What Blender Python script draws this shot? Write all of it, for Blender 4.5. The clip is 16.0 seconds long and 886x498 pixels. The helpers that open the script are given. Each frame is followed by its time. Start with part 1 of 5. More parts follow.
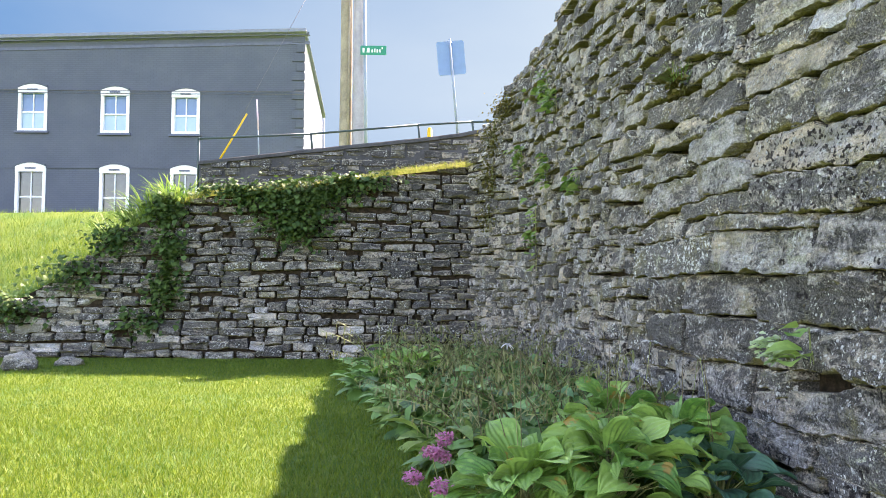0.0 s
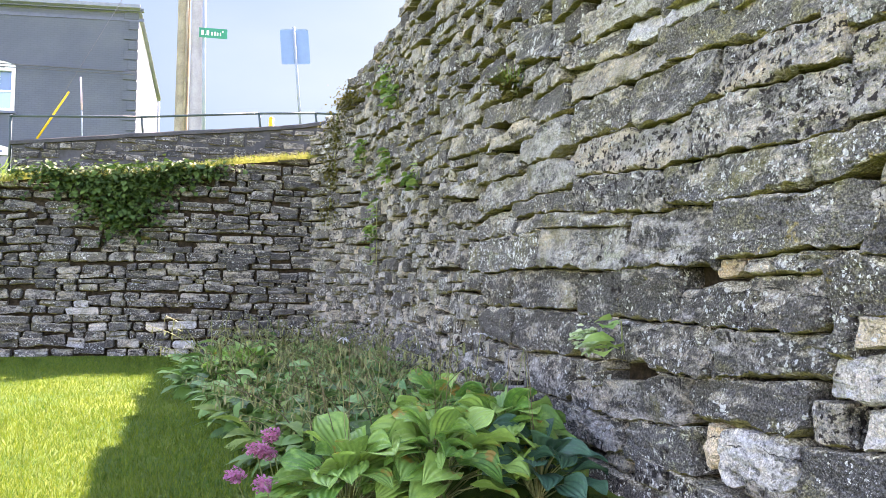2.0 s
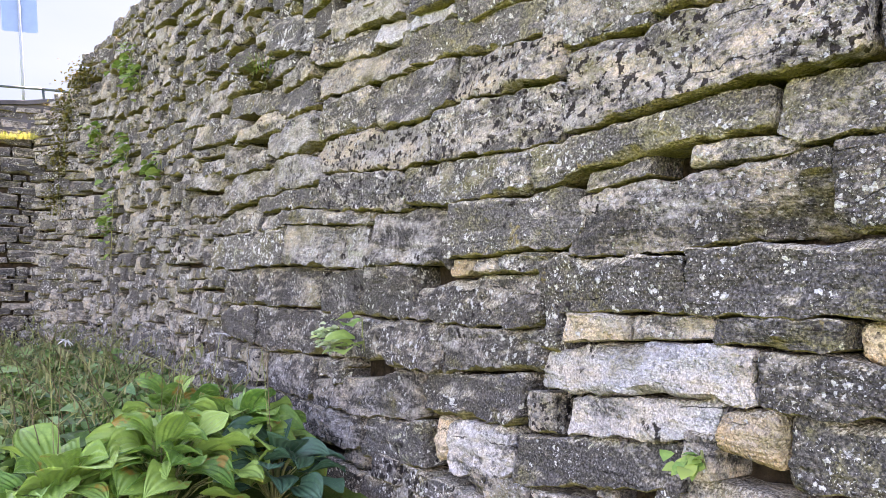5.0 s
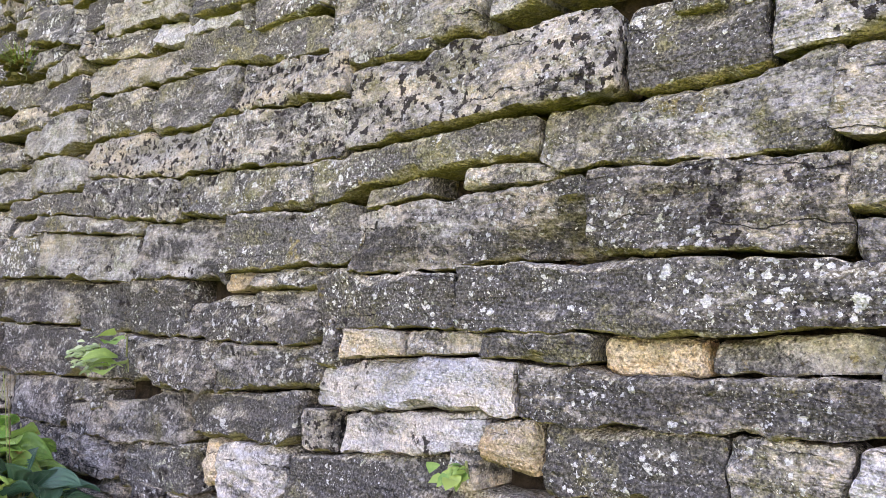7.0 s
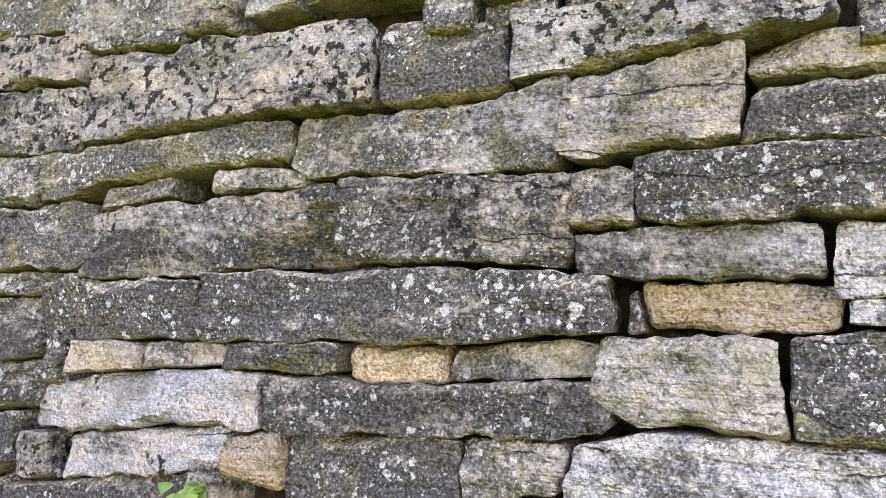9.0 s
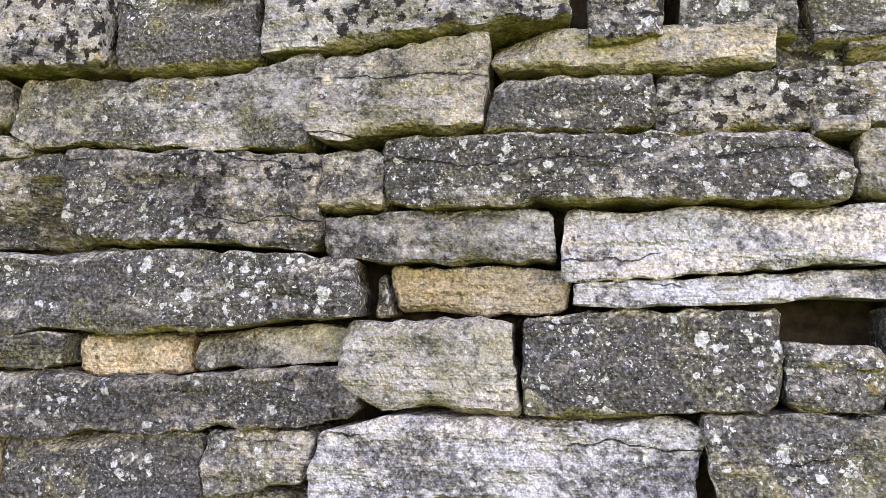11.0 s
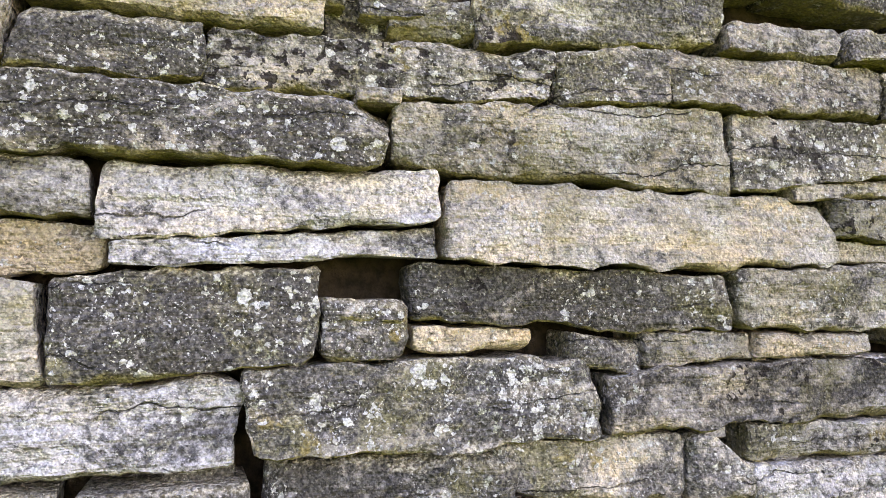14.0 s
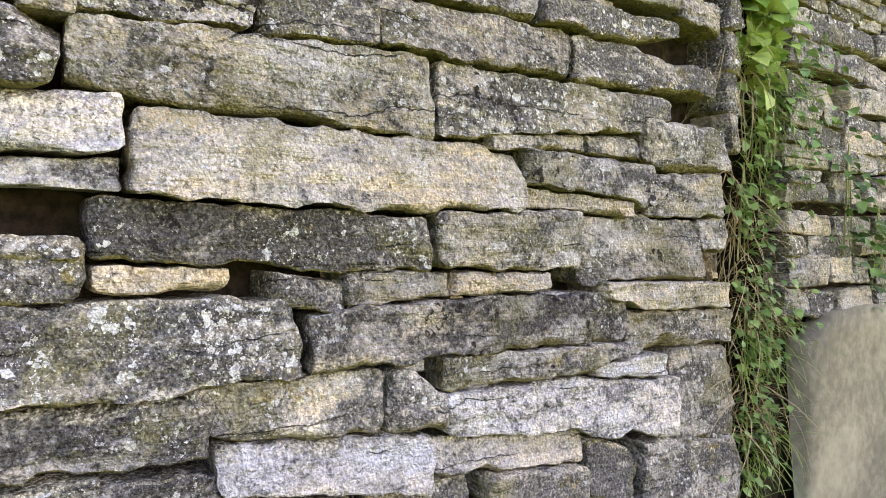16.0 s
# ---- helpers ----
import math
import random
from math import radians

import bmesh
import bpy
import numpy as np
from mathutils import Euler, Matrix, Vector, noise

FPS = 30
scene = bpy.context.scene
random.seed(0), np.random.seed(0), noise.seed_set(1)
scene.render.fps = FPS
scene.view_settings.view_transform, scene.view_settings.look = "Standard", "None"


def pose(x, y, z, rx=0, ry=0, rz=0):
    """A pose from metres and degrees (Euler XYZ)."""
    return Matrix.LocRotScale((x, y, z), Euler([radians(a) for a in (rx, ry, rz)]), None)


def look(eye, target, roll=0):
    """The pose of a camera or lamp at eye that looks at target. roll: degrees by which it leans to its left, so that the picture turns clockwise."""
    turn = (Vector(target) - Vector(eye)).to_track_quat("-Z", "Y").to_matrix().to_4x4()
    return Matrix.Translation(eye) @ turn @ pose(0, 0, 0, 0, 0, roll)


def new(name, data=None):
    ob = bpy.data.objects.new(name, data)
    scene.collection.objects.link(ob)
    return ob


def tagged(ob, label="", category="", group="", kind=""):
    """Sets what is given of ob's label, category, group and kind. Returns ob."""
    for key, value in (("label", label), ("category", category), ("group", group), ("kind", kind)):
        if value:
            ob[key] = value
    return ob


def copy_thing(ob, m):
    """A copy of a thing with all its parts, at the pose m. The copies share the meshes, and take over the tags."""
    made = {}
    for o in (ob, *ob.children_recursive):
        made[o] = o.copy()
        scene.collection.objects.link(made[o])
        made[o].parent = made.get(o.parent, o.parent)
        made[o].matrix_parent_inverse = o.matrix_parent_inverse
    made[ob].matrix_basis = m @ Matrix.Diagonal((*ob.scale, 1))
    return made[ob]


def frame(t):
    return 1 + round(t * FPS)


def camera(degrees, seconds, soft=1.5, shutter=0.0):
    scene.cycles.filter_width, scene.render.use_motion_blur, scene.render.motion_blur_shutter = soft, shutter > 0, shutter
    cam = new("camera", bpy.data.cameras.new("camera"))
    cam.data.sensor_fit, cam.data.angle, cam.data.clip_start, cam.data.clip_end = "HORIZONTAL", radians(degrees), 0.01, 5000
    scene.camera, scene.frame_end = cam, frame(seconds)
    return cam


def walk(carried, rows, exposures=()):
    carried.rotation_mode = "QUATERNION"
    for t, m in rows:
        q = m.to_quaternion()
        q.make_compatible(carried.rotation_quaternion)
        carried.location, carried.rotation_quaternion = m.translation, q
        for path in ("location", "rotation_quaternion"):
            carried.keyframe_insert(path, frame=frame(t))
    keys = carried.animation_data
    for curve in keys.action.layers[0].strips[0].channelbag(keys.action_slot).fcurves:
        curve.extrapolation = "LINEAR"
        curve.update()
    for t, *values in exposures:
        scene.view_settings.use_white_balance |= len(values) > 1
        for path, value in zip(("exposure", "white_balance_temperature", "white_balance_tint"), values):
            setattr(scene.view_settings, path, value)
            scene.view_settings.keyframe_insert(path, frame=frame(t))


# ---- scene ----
EXPO = [(0.0, 2.50, 7400, 29), (3.0, 2.93, 7620, 40), (7.0, 2.88, 8050, 46), (12.5, 2.76, 8420, 43), (16.0, 2.74, 8600, 41)]
cam = camera(60.96, 16.0, 0.8)
PATH = [
    (0, (1.099, -1.102, 1.531), (1.111, 0.896, 1.621), 0.3),
    (0.5, (1.118, -1.102, 1.531), (1.22, 0.893, 1.62), 0.3),
    (1, (1.142, -1.096, 1.526), (1.346, 0.891, 1.613), 0.5),
    (1.5, (1.17, -1.089, 1.522), (1.481, 0.885, 1.606), 0.6),
    (2, (1.201, -1.083, 1.516), (1.617, 0.872, 1.597), 0.8),
    (2.5, (1.224, -1.075, 1.511), (1.744, 0.854, 1.591), 1.0),
    (3, (1.251, -1.063, 1.509), (1.87, 0.837, 1.589), 1.1),
    (5.5, (1.358, -1.065, 1.511), (2.465, 0.597, 1.611), 1.5),
    (6, (1.38, -1.071, 1.503), (2.595, 0.513, 1.62), 1.8),
    (6.5, (1.396, -1.075, 1.491), (2.719, 0.418, 1.631), 2.0),
    (7, (1.405, -1.087, 1.477), (2.834, 0.302, 1.643), 2.1),
    (7.5, (1.426, -1.101, 1.482), (2.952, 0.18, 1.662), 2.1),
    (8, (1.439, -1.119, 1.495), (3.056, 0.043, 1.68), 1.9),
    (8.5, (1.449, -1.13, 1.492), (3.15, -0.097, 1.688), 1.8),
    (9, (1.483, -1.149, 1.472), (3.254, -0.244, 1.688), 1.9),
    (11.5, (1.58, -1.281, 1.488), (3.56, -1.048, 1.649), 0.7),
    (12, (1.585, -1.317, 1.491), (3.578, -1.236, 1.634), 0.5),
    (12.5, (1.579, -1.357, 1.498), (3.573, -1.437, 1.623), 0.5),
    (13, (1.582, -1.389, 1.508), (3.563, -1.646, 1.613), 0.5),
    (13.5, (1.583, -1.443, 1.504), (3.536, -1.864, 1.596), 0.4),
    (14, (1.593, -1.483, 1.499), (3.504, -2.071, 1.572), 0.4),
    (14.5, (1.583, -1.523, 1.501), (3.441, -2.264, 1.542), 0.5),
    (15, (1.57, -1.57, 1.498), (3.366, -2.449, 1.506), 0.7),
    (15.5, (1.564, -1.606, 1.487), (3.279, -2.634, 1.463), 0.9),
    (16, (1.575, -1.635, 1.475), (3.186, -2.818, 1.416), 1.3),
]
walk(cam, [(t, look(eye, target, roll)) for t, eye, target, roll in PATH], exposures=EXPO)

# ---- light ----
SKY_BLUE, SKY_WHITE = (0.029, 0.074, 0.138, 1.0), (0.104, 0.150, 0.178, 1.0)
SUN_TO = Vector((0.56, 0.80, 1.0)).normalized()
world = bpy.data.worlds.new("sky")
scene.world = world
world.use_nodes = True
sky = world.node_tree.nodes.new("ShaderNodeTexSky")
sky.sky_type = "NISHITA"
sky.sun_disc = False
sky.sun_elevation = math.asin(SUN_TO.z)
sky.sun_rotation = math.atan2(SUN_TO.x, SUN_TO.y)
sky.air_density, sky.dust_density, sky.ozone_density = 1.0, 0.5, 1.0
bg = world.node_tree.nodes["Background"]
bg.inputs["Strength"].default_value = 0.15
world.node_tree.links.new(sky.outputs[0], bg.inputs[0])
sun = new("sun", bpy.data.lights.new("sun", "SUN"))
sun.data.energy, sun.data.angle, sun.data.color = 5.0, radians(0.5), (1.0, 0.95, 0.86)
sun.matrix_world = look((0, 0, 30), Vector((0, 0, 30)) - SUN_TO)
tagged(sun, kind="structure")

# far hazy sky over the street, blue to one side and white towards the sun
haze = bpy.data.materials.new("far_sky")
haze.use_nodes = True
ht = haze.node_tree
ht.nodes.remove(ht.nodes["Principled BSDF"])
tc = ht.nodes.new("ShaderNodeTexCoord")
grad = ht.nodes.new("ShaderNodeSeparateXYZ")
ht.links.new(tc.outputs["Generated"], grad.inputs[0])
puff = ht.nodes.new("ShaderNodeTexNoise")
puff.inputs["Scale"].default_value, puff.inputs["Detail"].default_value = 3.2, 6.0
ht.links.new(tc.outputs["Generated"], puff.inputs["Vector"])
sumup = ht.nodes.new("ShaderNodeMath")
sumup.operation = "MULTIPLY_ADD"
ht.links.new(puff.outputs["Fac"], sumup.inputs[0])
sumup.inputs[1].default_value = 0.32
ht.links.new(grad.outputs[0], sumup.inputs[2])
ramp = ht.nodes.new("ShaderNodeValToRGB")
ramp.color_ramp.elements[0].position, ramp.color_ramp.elements[0].color = 0.40, SKY_BLUE
ramp.color_ramp.elements[1].position, ramp.color_ramp.elements[1].color = 0.92, SKY_WHITE
ht.links.new(sumup.outputs[0], ramp.inputs[0])
glow = ht.nodes.new("ShaderNodeEmission")
ht.links.new(ramp.outputs[0], glow.inputs[0])
ht.links.new(glow.outputs[0], ht.nodes["Material Output"].inputs[0])
arc = [(600 * math.sin(a), 600 * math.cos(a)) for a in np.linspace(radians(-60), radians(32), 24)]
sky_mesh = bpy.data.meshes.new("backdrop")
sky_mesh.from_pydata([(x, y, z) for x, y in arc for z in (-20, 310)], [], [(2 * i, 2 * i + 1, 2 * i + 3, 2 * i + 2) for i in range(23)])
sky_mesh.materials.append(haze)
tagged(new("backdrop", sky_mesh), "hazy summer sky over the street", "sky", kind="structure")

# ---- material helpers ----


class Nodes:
    def __init__(self, name, rough=0.8, spec=0.3, metal=0.0):
        self.m = bpy.data.materials.new(name)
        self.m.use_nodes = True
        self.t = self.m.node_tree
        self.b = self.t.nodes["Principled BSDF"]
        self.b.inputs["Roughness"].default_value = rough
        self.b.inputs["Specular IOR Level"].default_value = spec
        self.b.inputs["Metallic"].default_value = metal

    def add(self, kind, **values):
        n = self.t.nodes.new(kind)
        for k, v in values.items():
            k = k.replace("_", " ")
            if isinstance(v, bpy.types.NodeSocket):
                self.t.links.new(v, n.inputs[k])
            else:
                n.inputs[k].default_value = v
        return n

    def math(self, op, a, b=0.0, clamp=False):
        n = self.t.nodes.new("ShaderNodeMath")
        n.operation, n.use_clamp = op, clamp
        for i, v in enumerate((a, b)):
            if isinstance(v, bpy.types.NodeSocket):
                self.t.links.new(v, n.inputs[i])
            else:
                n.inputs[i].default_value = v
        return n.outputs[0]

    def noise(self, vec, scale, detail=4.0, rough=0.6, warp=0.0):
        n = self.add("ShaderNodeTexNoise", Vector=vec, Scale=scale, Detail=detail, Roughness=rough, Distortion=warp)
        return n.outputs["Fac"]

    def step(self, v, lo, hi):
        n = self.add("ShaderNodeMapRange", Value=v)
        n.interpolation_type = "SMOOTHSTEP"
        n.inputs["From Min"].default_value, n.inputs["From Max"].default_value = lo, hi
        return n.outputs[0]

    def mix(self, f, a, b):
        n = self.t.nodes.new("ShaderNodeMix")
        n.data_type = "RGBA"
        ins = [n.inputs[0], n.inputs[6], n.inputs[7]]
        for s, v in zip(ins, (f, a, b)):
            if isinstance(v, bpy.types.NodeSocket):
                self.t.links.new(v, s)
            else:
                s.default_value = v if isinstance(v, float) else (*v, 1.0)
        return n.outputs[2]

    def scaled(self, vec, sx, sy, sz):
        n = self.t.nodes.new("ShaderNodeMapping")
        n.inputs["Scale"].default_value = (sx, sy, sz)
        self.t.links.new(vec, n.inputs["Vector"])
        return n.outputs[0]

    def rotated(self, vec, turn):
        n = self.t.nodes.new("ShaderNodeMapping")
        n.inputs["Rotation"].default_value = turn
        self.t.links.new(vec, n.inputs["Vector"])
        return n.outputs[0]

    def where(self):
        """World position, shifted piece by piece."""
        g = self.t.nodes.new("ShaderNodeNewGeometry")
        o = self.t.nodes.new("ShaderNodeObjectInfo")
        r = self.math("ADD", o.outputs["Random"], g.outputs["Random Per Island"])
        self.rnd = self.math("FRACT", r)
        self.geo = g
        self.pos = g.outputs["Position"]
        off = self.t.nodes.new("ShaderNodeCombineXYZ")
        self.t.links.new(self.math("MULTIPLY", self.rnd, 7.3), off.inputs[0])
        self.t.links.new(self.math("MULTIPLY", self.rnd, 11.9), off.inputs[1])
        a = self.t.nodes.new("ShaderNodeVectorMath")
        self.t.links.new(g.outputs["Position"], a.inputs[0])
        self.t.links.new(off.outputs[0], a.inputs[1])
        return a.outputs[0]

    def finish(self, color, height=None, strength=0.5, dist=0.01):
        if isinstance(color, bpy.types.NodeSocket):
            self.t.links.new(color, self.b.inputs["Base Color"])
        else:
            self.b.inputs["Base Color"].default_value = (*color, 1.0)
        if height is not None:
            bump = self.add("ShaderNodeBump", Height=height, Strength=strength, Distance=dist)
            self.t.links.new(bump.outputs[0], self.b.inputs["Normal"])
        return self.m


def plain(name, color, rough=0.6, spec=0.3, metal=0.0, vary=0.15, scale=6.0, bump=0.002):
    n = Nodes(name, rough, spec, metal)
    p = n.where()
    f = n.noise(p, scale, 6.0)
    f2 = n.noise(p, scale * 9, 3.0)
    f = n.math("ADD", n.math("MULTIPLY", f, 0.65), n.math("MULTIPLY", f2, 0.35))
    c = n.mix(n.step(f, 0.3, 0.7), tuple(v * (1 - vary) for v in color), tuple(min(1, v * (1 + vary)) for v in color))
    return n.finish(c, f2, 0.4, bump)


def stone_material(name, fresh, weather, dark, lichen, yellow, spots, moss):
    """Bedded limestone: fresh face colour, share of dark crust, lichen and moss."""
    n = Nodes(name, 0.93, 0.12)
    raw = n.where()

    def lattice(sx, sy, sz, turn):
        """Coordinates stretched along the beds, then turned off the wall's own axes."""
        return n.rotated(n.scaled(raw, sx, sy, sz), turn)

    p = lattice(1, 1, 1, (0.61, 0.43, 0.83))
    q = lattice(1, 1, 1, (1.13, 0.29, 0.47))
    bed = lattice(1, 1, 2.2, (0.22, 0.9, 0.3))
    beds = lattice(1, 1, 10.0, (0.03, 0.02, 0.7))
    own = n.math("FRACT", n.math("MULTIPLY", n.rnd, 7.31))
    own2 = n.math("FRACT", n.math("MULTIPLY", n.rnd, 13.7))
    fine = n.noise(q, 170.0, 1.0, 0.6)
    grain = n.noise(p, 80.0, 2.0, 0.65)
    pit = n.noise(q, 30.0, 5.0, 0.7)
    cloud = n.noise(bed, 2.6, 8.0, 0.66, 0.4)
    cloud2 = n.noise(p, 7.0, 7.0, 0.68)
    lines = n.noise(beds, 3.2, 4.0, 0.6)
    # bare face: cool and warm beds, fine layers
    warm = (min(1.0, fresh[0] * 1.04), fresh[1] * 0.93, fresh[2] * 0.78)
    cool = (fresh[0] * 0.88, fresh[1] * 0.91, fresh[2] * 0.97)
    c = n.mix(n.step(n.math("ADD", n.noise(bed, 1.9, 5.0), n.math("MULTIPLY", own2, 0.16)), 0.47, 0.68), cool, warm)
    c = n.mix(n.math("MULTIPLY", n.step(lines, 0.42, 0.66), 0.42), c, tuple(v * 0.62 for v in fresh))
    c = n.mix(n.math("MULTIPLY", n.step(cloud2, 0.5, 0.72), 0.4), c, tuple(min(0.9, v * 1.18) for v in fresh))
    # dark weather crust in large ragged fields, thinning out to grey
    m = n.math("ADD", cloud, n.math("MULTIPLY", n.math("SUBTRACT", pit, 0.5), 0.62))
    m = n.math("ADD", m, n.math("MULTIPLY", n.math("SUBTRACT", grain, 0.5), 0.16))
    m = n.math("ADD", m, n.math("MULTIPLY", n.math("SUBTRACT", own, 0.5), 0.22))
    film = n.step(m, 0.53 - 0.42 * weather, 0.66 - 0.42 * weather)
    c = n.mix(n.math("MULTIPLY", film, 0.72), c, (dark[0] * 3.9, dark[1] * 3.85, dark[2] * 3.75))
    crust = n.step(m, 0.66 - 0.42 * weather, 0.75 - 0.42 * weather)
    c = n.mix(n.math("MULTIPLY", crust, 0.88), c, n.mix(n.step(grain, 0.36, 0.70), tuple(v * 0.7 for v in dark), tuple(v * 1.9 for v in dark)))
    hole = n.step(n.noise(q, 44.0, 4.0, 0.62), 0.40, 0.345)
    c = n.mix(n.math("MULTIPLY", hole, 0.38), c, tuple(v * 0.45 for v in dark))
    # olive algae film and ochre stains
    olive = n.step(n.math("ADD", n.noise(q, 2.2, 6.0, 0.7, 0.5), n.math("MULTIPLY", n.math("SUBTRACT", grain, 0.5), 0.22)), 0.62 - 0.16 * yellow, 0.78 - 0.16 * yellow)
    c = n.mix(n.math("MULTIPLY", olive, 0.58), c, n.mix(n.step(pit, 0.40, 0.60), (0.17, 0.155, 0.06), (0.40, 0.36, 0.18)))
    y = n.step(n.math("ADD", n.noise(p, 4.2, 6.0, 0.72, 0.6), n.math("MULTIPLY", n.math("SUBTRACT", pit, 0.5), 0.3)), 0.70 - 0.13 * yellow, 0.80 - 0.13 * yellow)
    c = n.mix(n.math("MULTIPLY", y, 0.6), c, (0.42, 0.31, 0.09))
    # lichen: round pale thalli in colonies, smaller flecks between, a pale-green bloom
    warp = n.t.nodes.new("ShaderNodeVectorMath")
    warp.operation = "ADD"
    jig = n.add("ShaderNodeTexNoise", Vector=p, Scale=55.0, Detail=4.0)
    soft = n.t.nodes.new("ShaderNodeVectorMath")
    soft.operation = "SCALE"
    soft.inputs["Scale"].default_value = 0.040
    n.t.links.new(jig.outputs["Color"], soft.inputs[0])
    n.t.links.new(q, warp.inputs[0])
    n.t.links.new(soft.outputs[0], warp.inputs[1])
    zone = n.step(n.math("ADD", n.noise(p, 3.6, 5.0, 0.65), n.math("MULTIPLY", own2, 0.12)), 0.46, 0.62)
    white = None
    for scale, share in ((15.0, 0.33), (40.0, 0.52)):
        cells = n.add("ShaderNodeTexVoronoi", Vector=warp.outputs[0], Scale=scale)
        tint = n.t.nodes.new("ShaderNodeSeparateColor")
        n.t.links.new(cells.outputs["Color"], tint.inputs[0])
        size = n.math("MULTIPLY", n.math("POWER", tint.outputs[0], 2.8), n.math("MULTIPLY", zone, share * (0.75 + 0.55 * lichen)))
        spot = n.step(n.math("SUBTRACT", size, cells.outputs["Distance"]), 0.0, 0.05)
        white = spot if white is None else n.math("MAXIMUM", white, spot)
    c = n.mix(n.math("MULTIPLY", white, 0.86), c, (0.70, 0.70, 0.63))
    fleck = n.step(n.noise(q, 105.0, 2.0, 0.5), 0.665 - 0.035 * lichen, 0.70 - 0.035 * lichen)
    c = n.mix(n.math("MULTIPLY", n.math("MULTIPLY", fleck, n.math("ADD", zone, 0.25)), 0.6), c, (0.74, 0.73, 0.66))
    bloom = n.step(n.math("ADD", n.noise(p, 5.0, 6.0, 0.75, 0.5), n.math("MULTIPLY", n.math("SUBTRACT", pit, 0.5), 0.5)), 0.735 - 0.085 * lichen, 0.775 - 0.085 * lichen)
    c = n.mix(n.math("MULTIPLY", bloom, 0.72), c, n.mix(n.step(grain, 0.4, 0.6), (0.38, 0.39, 0.26), (0.62, 0.63, 0.47)))
    # black cushion lichen
    blob = n.math("ADD", n.noise(q, 21.0, 3.0, 0.6), n.math("MULTIPLY", n.math("SUBTRACT", grain, 0.5), 0.15))
    sp = n.math("MULTIPLY", n.step(blob, 0.555, 0.58), n.step(n.noise(p, 2.1, 2.0), 0.65 - 0.2 * spots, 0.69 - 0.2 * spots))
    c = n.mix(n.math("MULTIPLY", sp, 0.93), c, (0.028, 0.022, 0.02))
    # bedding cracks
    level = n.t.nodes.new("ShaderNodeSeparateXYZ")
    n.t.links.new(n.pos, level.inputs[0])
    rise = n.math("ADD", n.math("MULTIPLY", level.outputs[2], 5.0), n.math("MULTIPLY", n.rnd, 9.0))
    rise = n.math("FRACT", n.math("ADD", rise, n.math("MULTIPLY", n.noise(p, 1.7, 6.0, 0.6), 1.3)))
    crack = n.step(n.math("ABSOLUTE", n.math("SUBTRACT", rise, 0.5)), 0.017, 0.006)
    crack = n.math("MULTIPLY", crack, n.step(n.math("ADD", n.noise(q, 1.6, 4.0), n.math("MULTIPLY", n.math("SUBTRACT", own2, 0.5), 0.2)), 0.53, 0.57))
    c = n.mix(n.math("MULTIPLY", crack, 0.85), c, (0.03, 0.027, 0.022))
    # algae settles on undersides; ledge dust and crumbs paled as a painted arris highlight
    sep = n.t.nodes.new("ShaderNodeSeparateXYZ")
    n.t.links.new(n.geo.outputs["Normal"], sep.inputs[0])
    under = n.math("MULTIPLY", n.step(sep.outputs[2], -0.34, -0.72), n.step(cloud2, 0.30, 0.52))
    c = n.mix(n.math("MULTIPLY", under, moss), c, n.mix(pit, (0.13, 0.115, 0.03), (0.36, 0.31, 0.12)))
    ledge = n.math("MULTIPLY", n.step(sep.outputs[2], 0.26, 0.58), n.step(cloud2, 0.36, 0.56))
    c = n.mix(n.math("MULTIPLY", ledge, 0.80), c, n.mix(n.step(grain, 0.42, 0.6), (0.34, 0.29, 0.19), (0.66, 0.60, 0.46)))
    speck = n.math("ADD", n.math("MULTIPLY", grain, 0.65), n.math("MULTIPLY", fine, 0.35))
    k = n.add("ShaderNodeMapRange", Value=speck)
    for key, val in (("From Min", 0.40), ("From Max", 0.60), ("To Min", 0.58), ("To Max", 1.14)):
        k.inputs[key].default_value = val
    shade = n.add("ShaderNodeMapRange", Value=own)
    shade.inputs["To Min"].default_value, shade.inputs["To Max"].default_value = 0.74, 1.16
    mul = n.t.nodes.new("ShaderNodeMix")
    mul.data_type, mul.blend_type = "RGBA", "MULTIPLY"
    mul.inputs[0].default_value = 1.0
    n.t.links.new(c, mul.inputs[6])
    n.t.links.new(n.math("MULTIPLY", k.outputs[0], shade.outputs[0]), mul.inputs[7])
    h = n.math("ADD", n.math("MULTIPLY", n.noise(q, 70.0, 1.0), 0.40), n.math("MULTIPLY", n.noise(p, 24.0, 2.5, 0.6), 1.0))
    h = n.math("ADD", h, n.math("ADD", n.math("MULTIPLY", n.noise(beds, 4.0, 3.0, 0.6), 0.75), n.math("MULTIPLY", n.noise(q, 6.0, 4.0, 0.6), 0.9)))
    h = n.math("SUBTRACT", n.math("ADD", h, n.math("MULTIPLY", white, 0.06)), n.math("ADD", n.math("MULTIPLY", crack, 0.9), n.math("MULTIPLY", hole, 0.25)))
    return n.finish(mul.outputs[2], h, 1.0, 0.036)


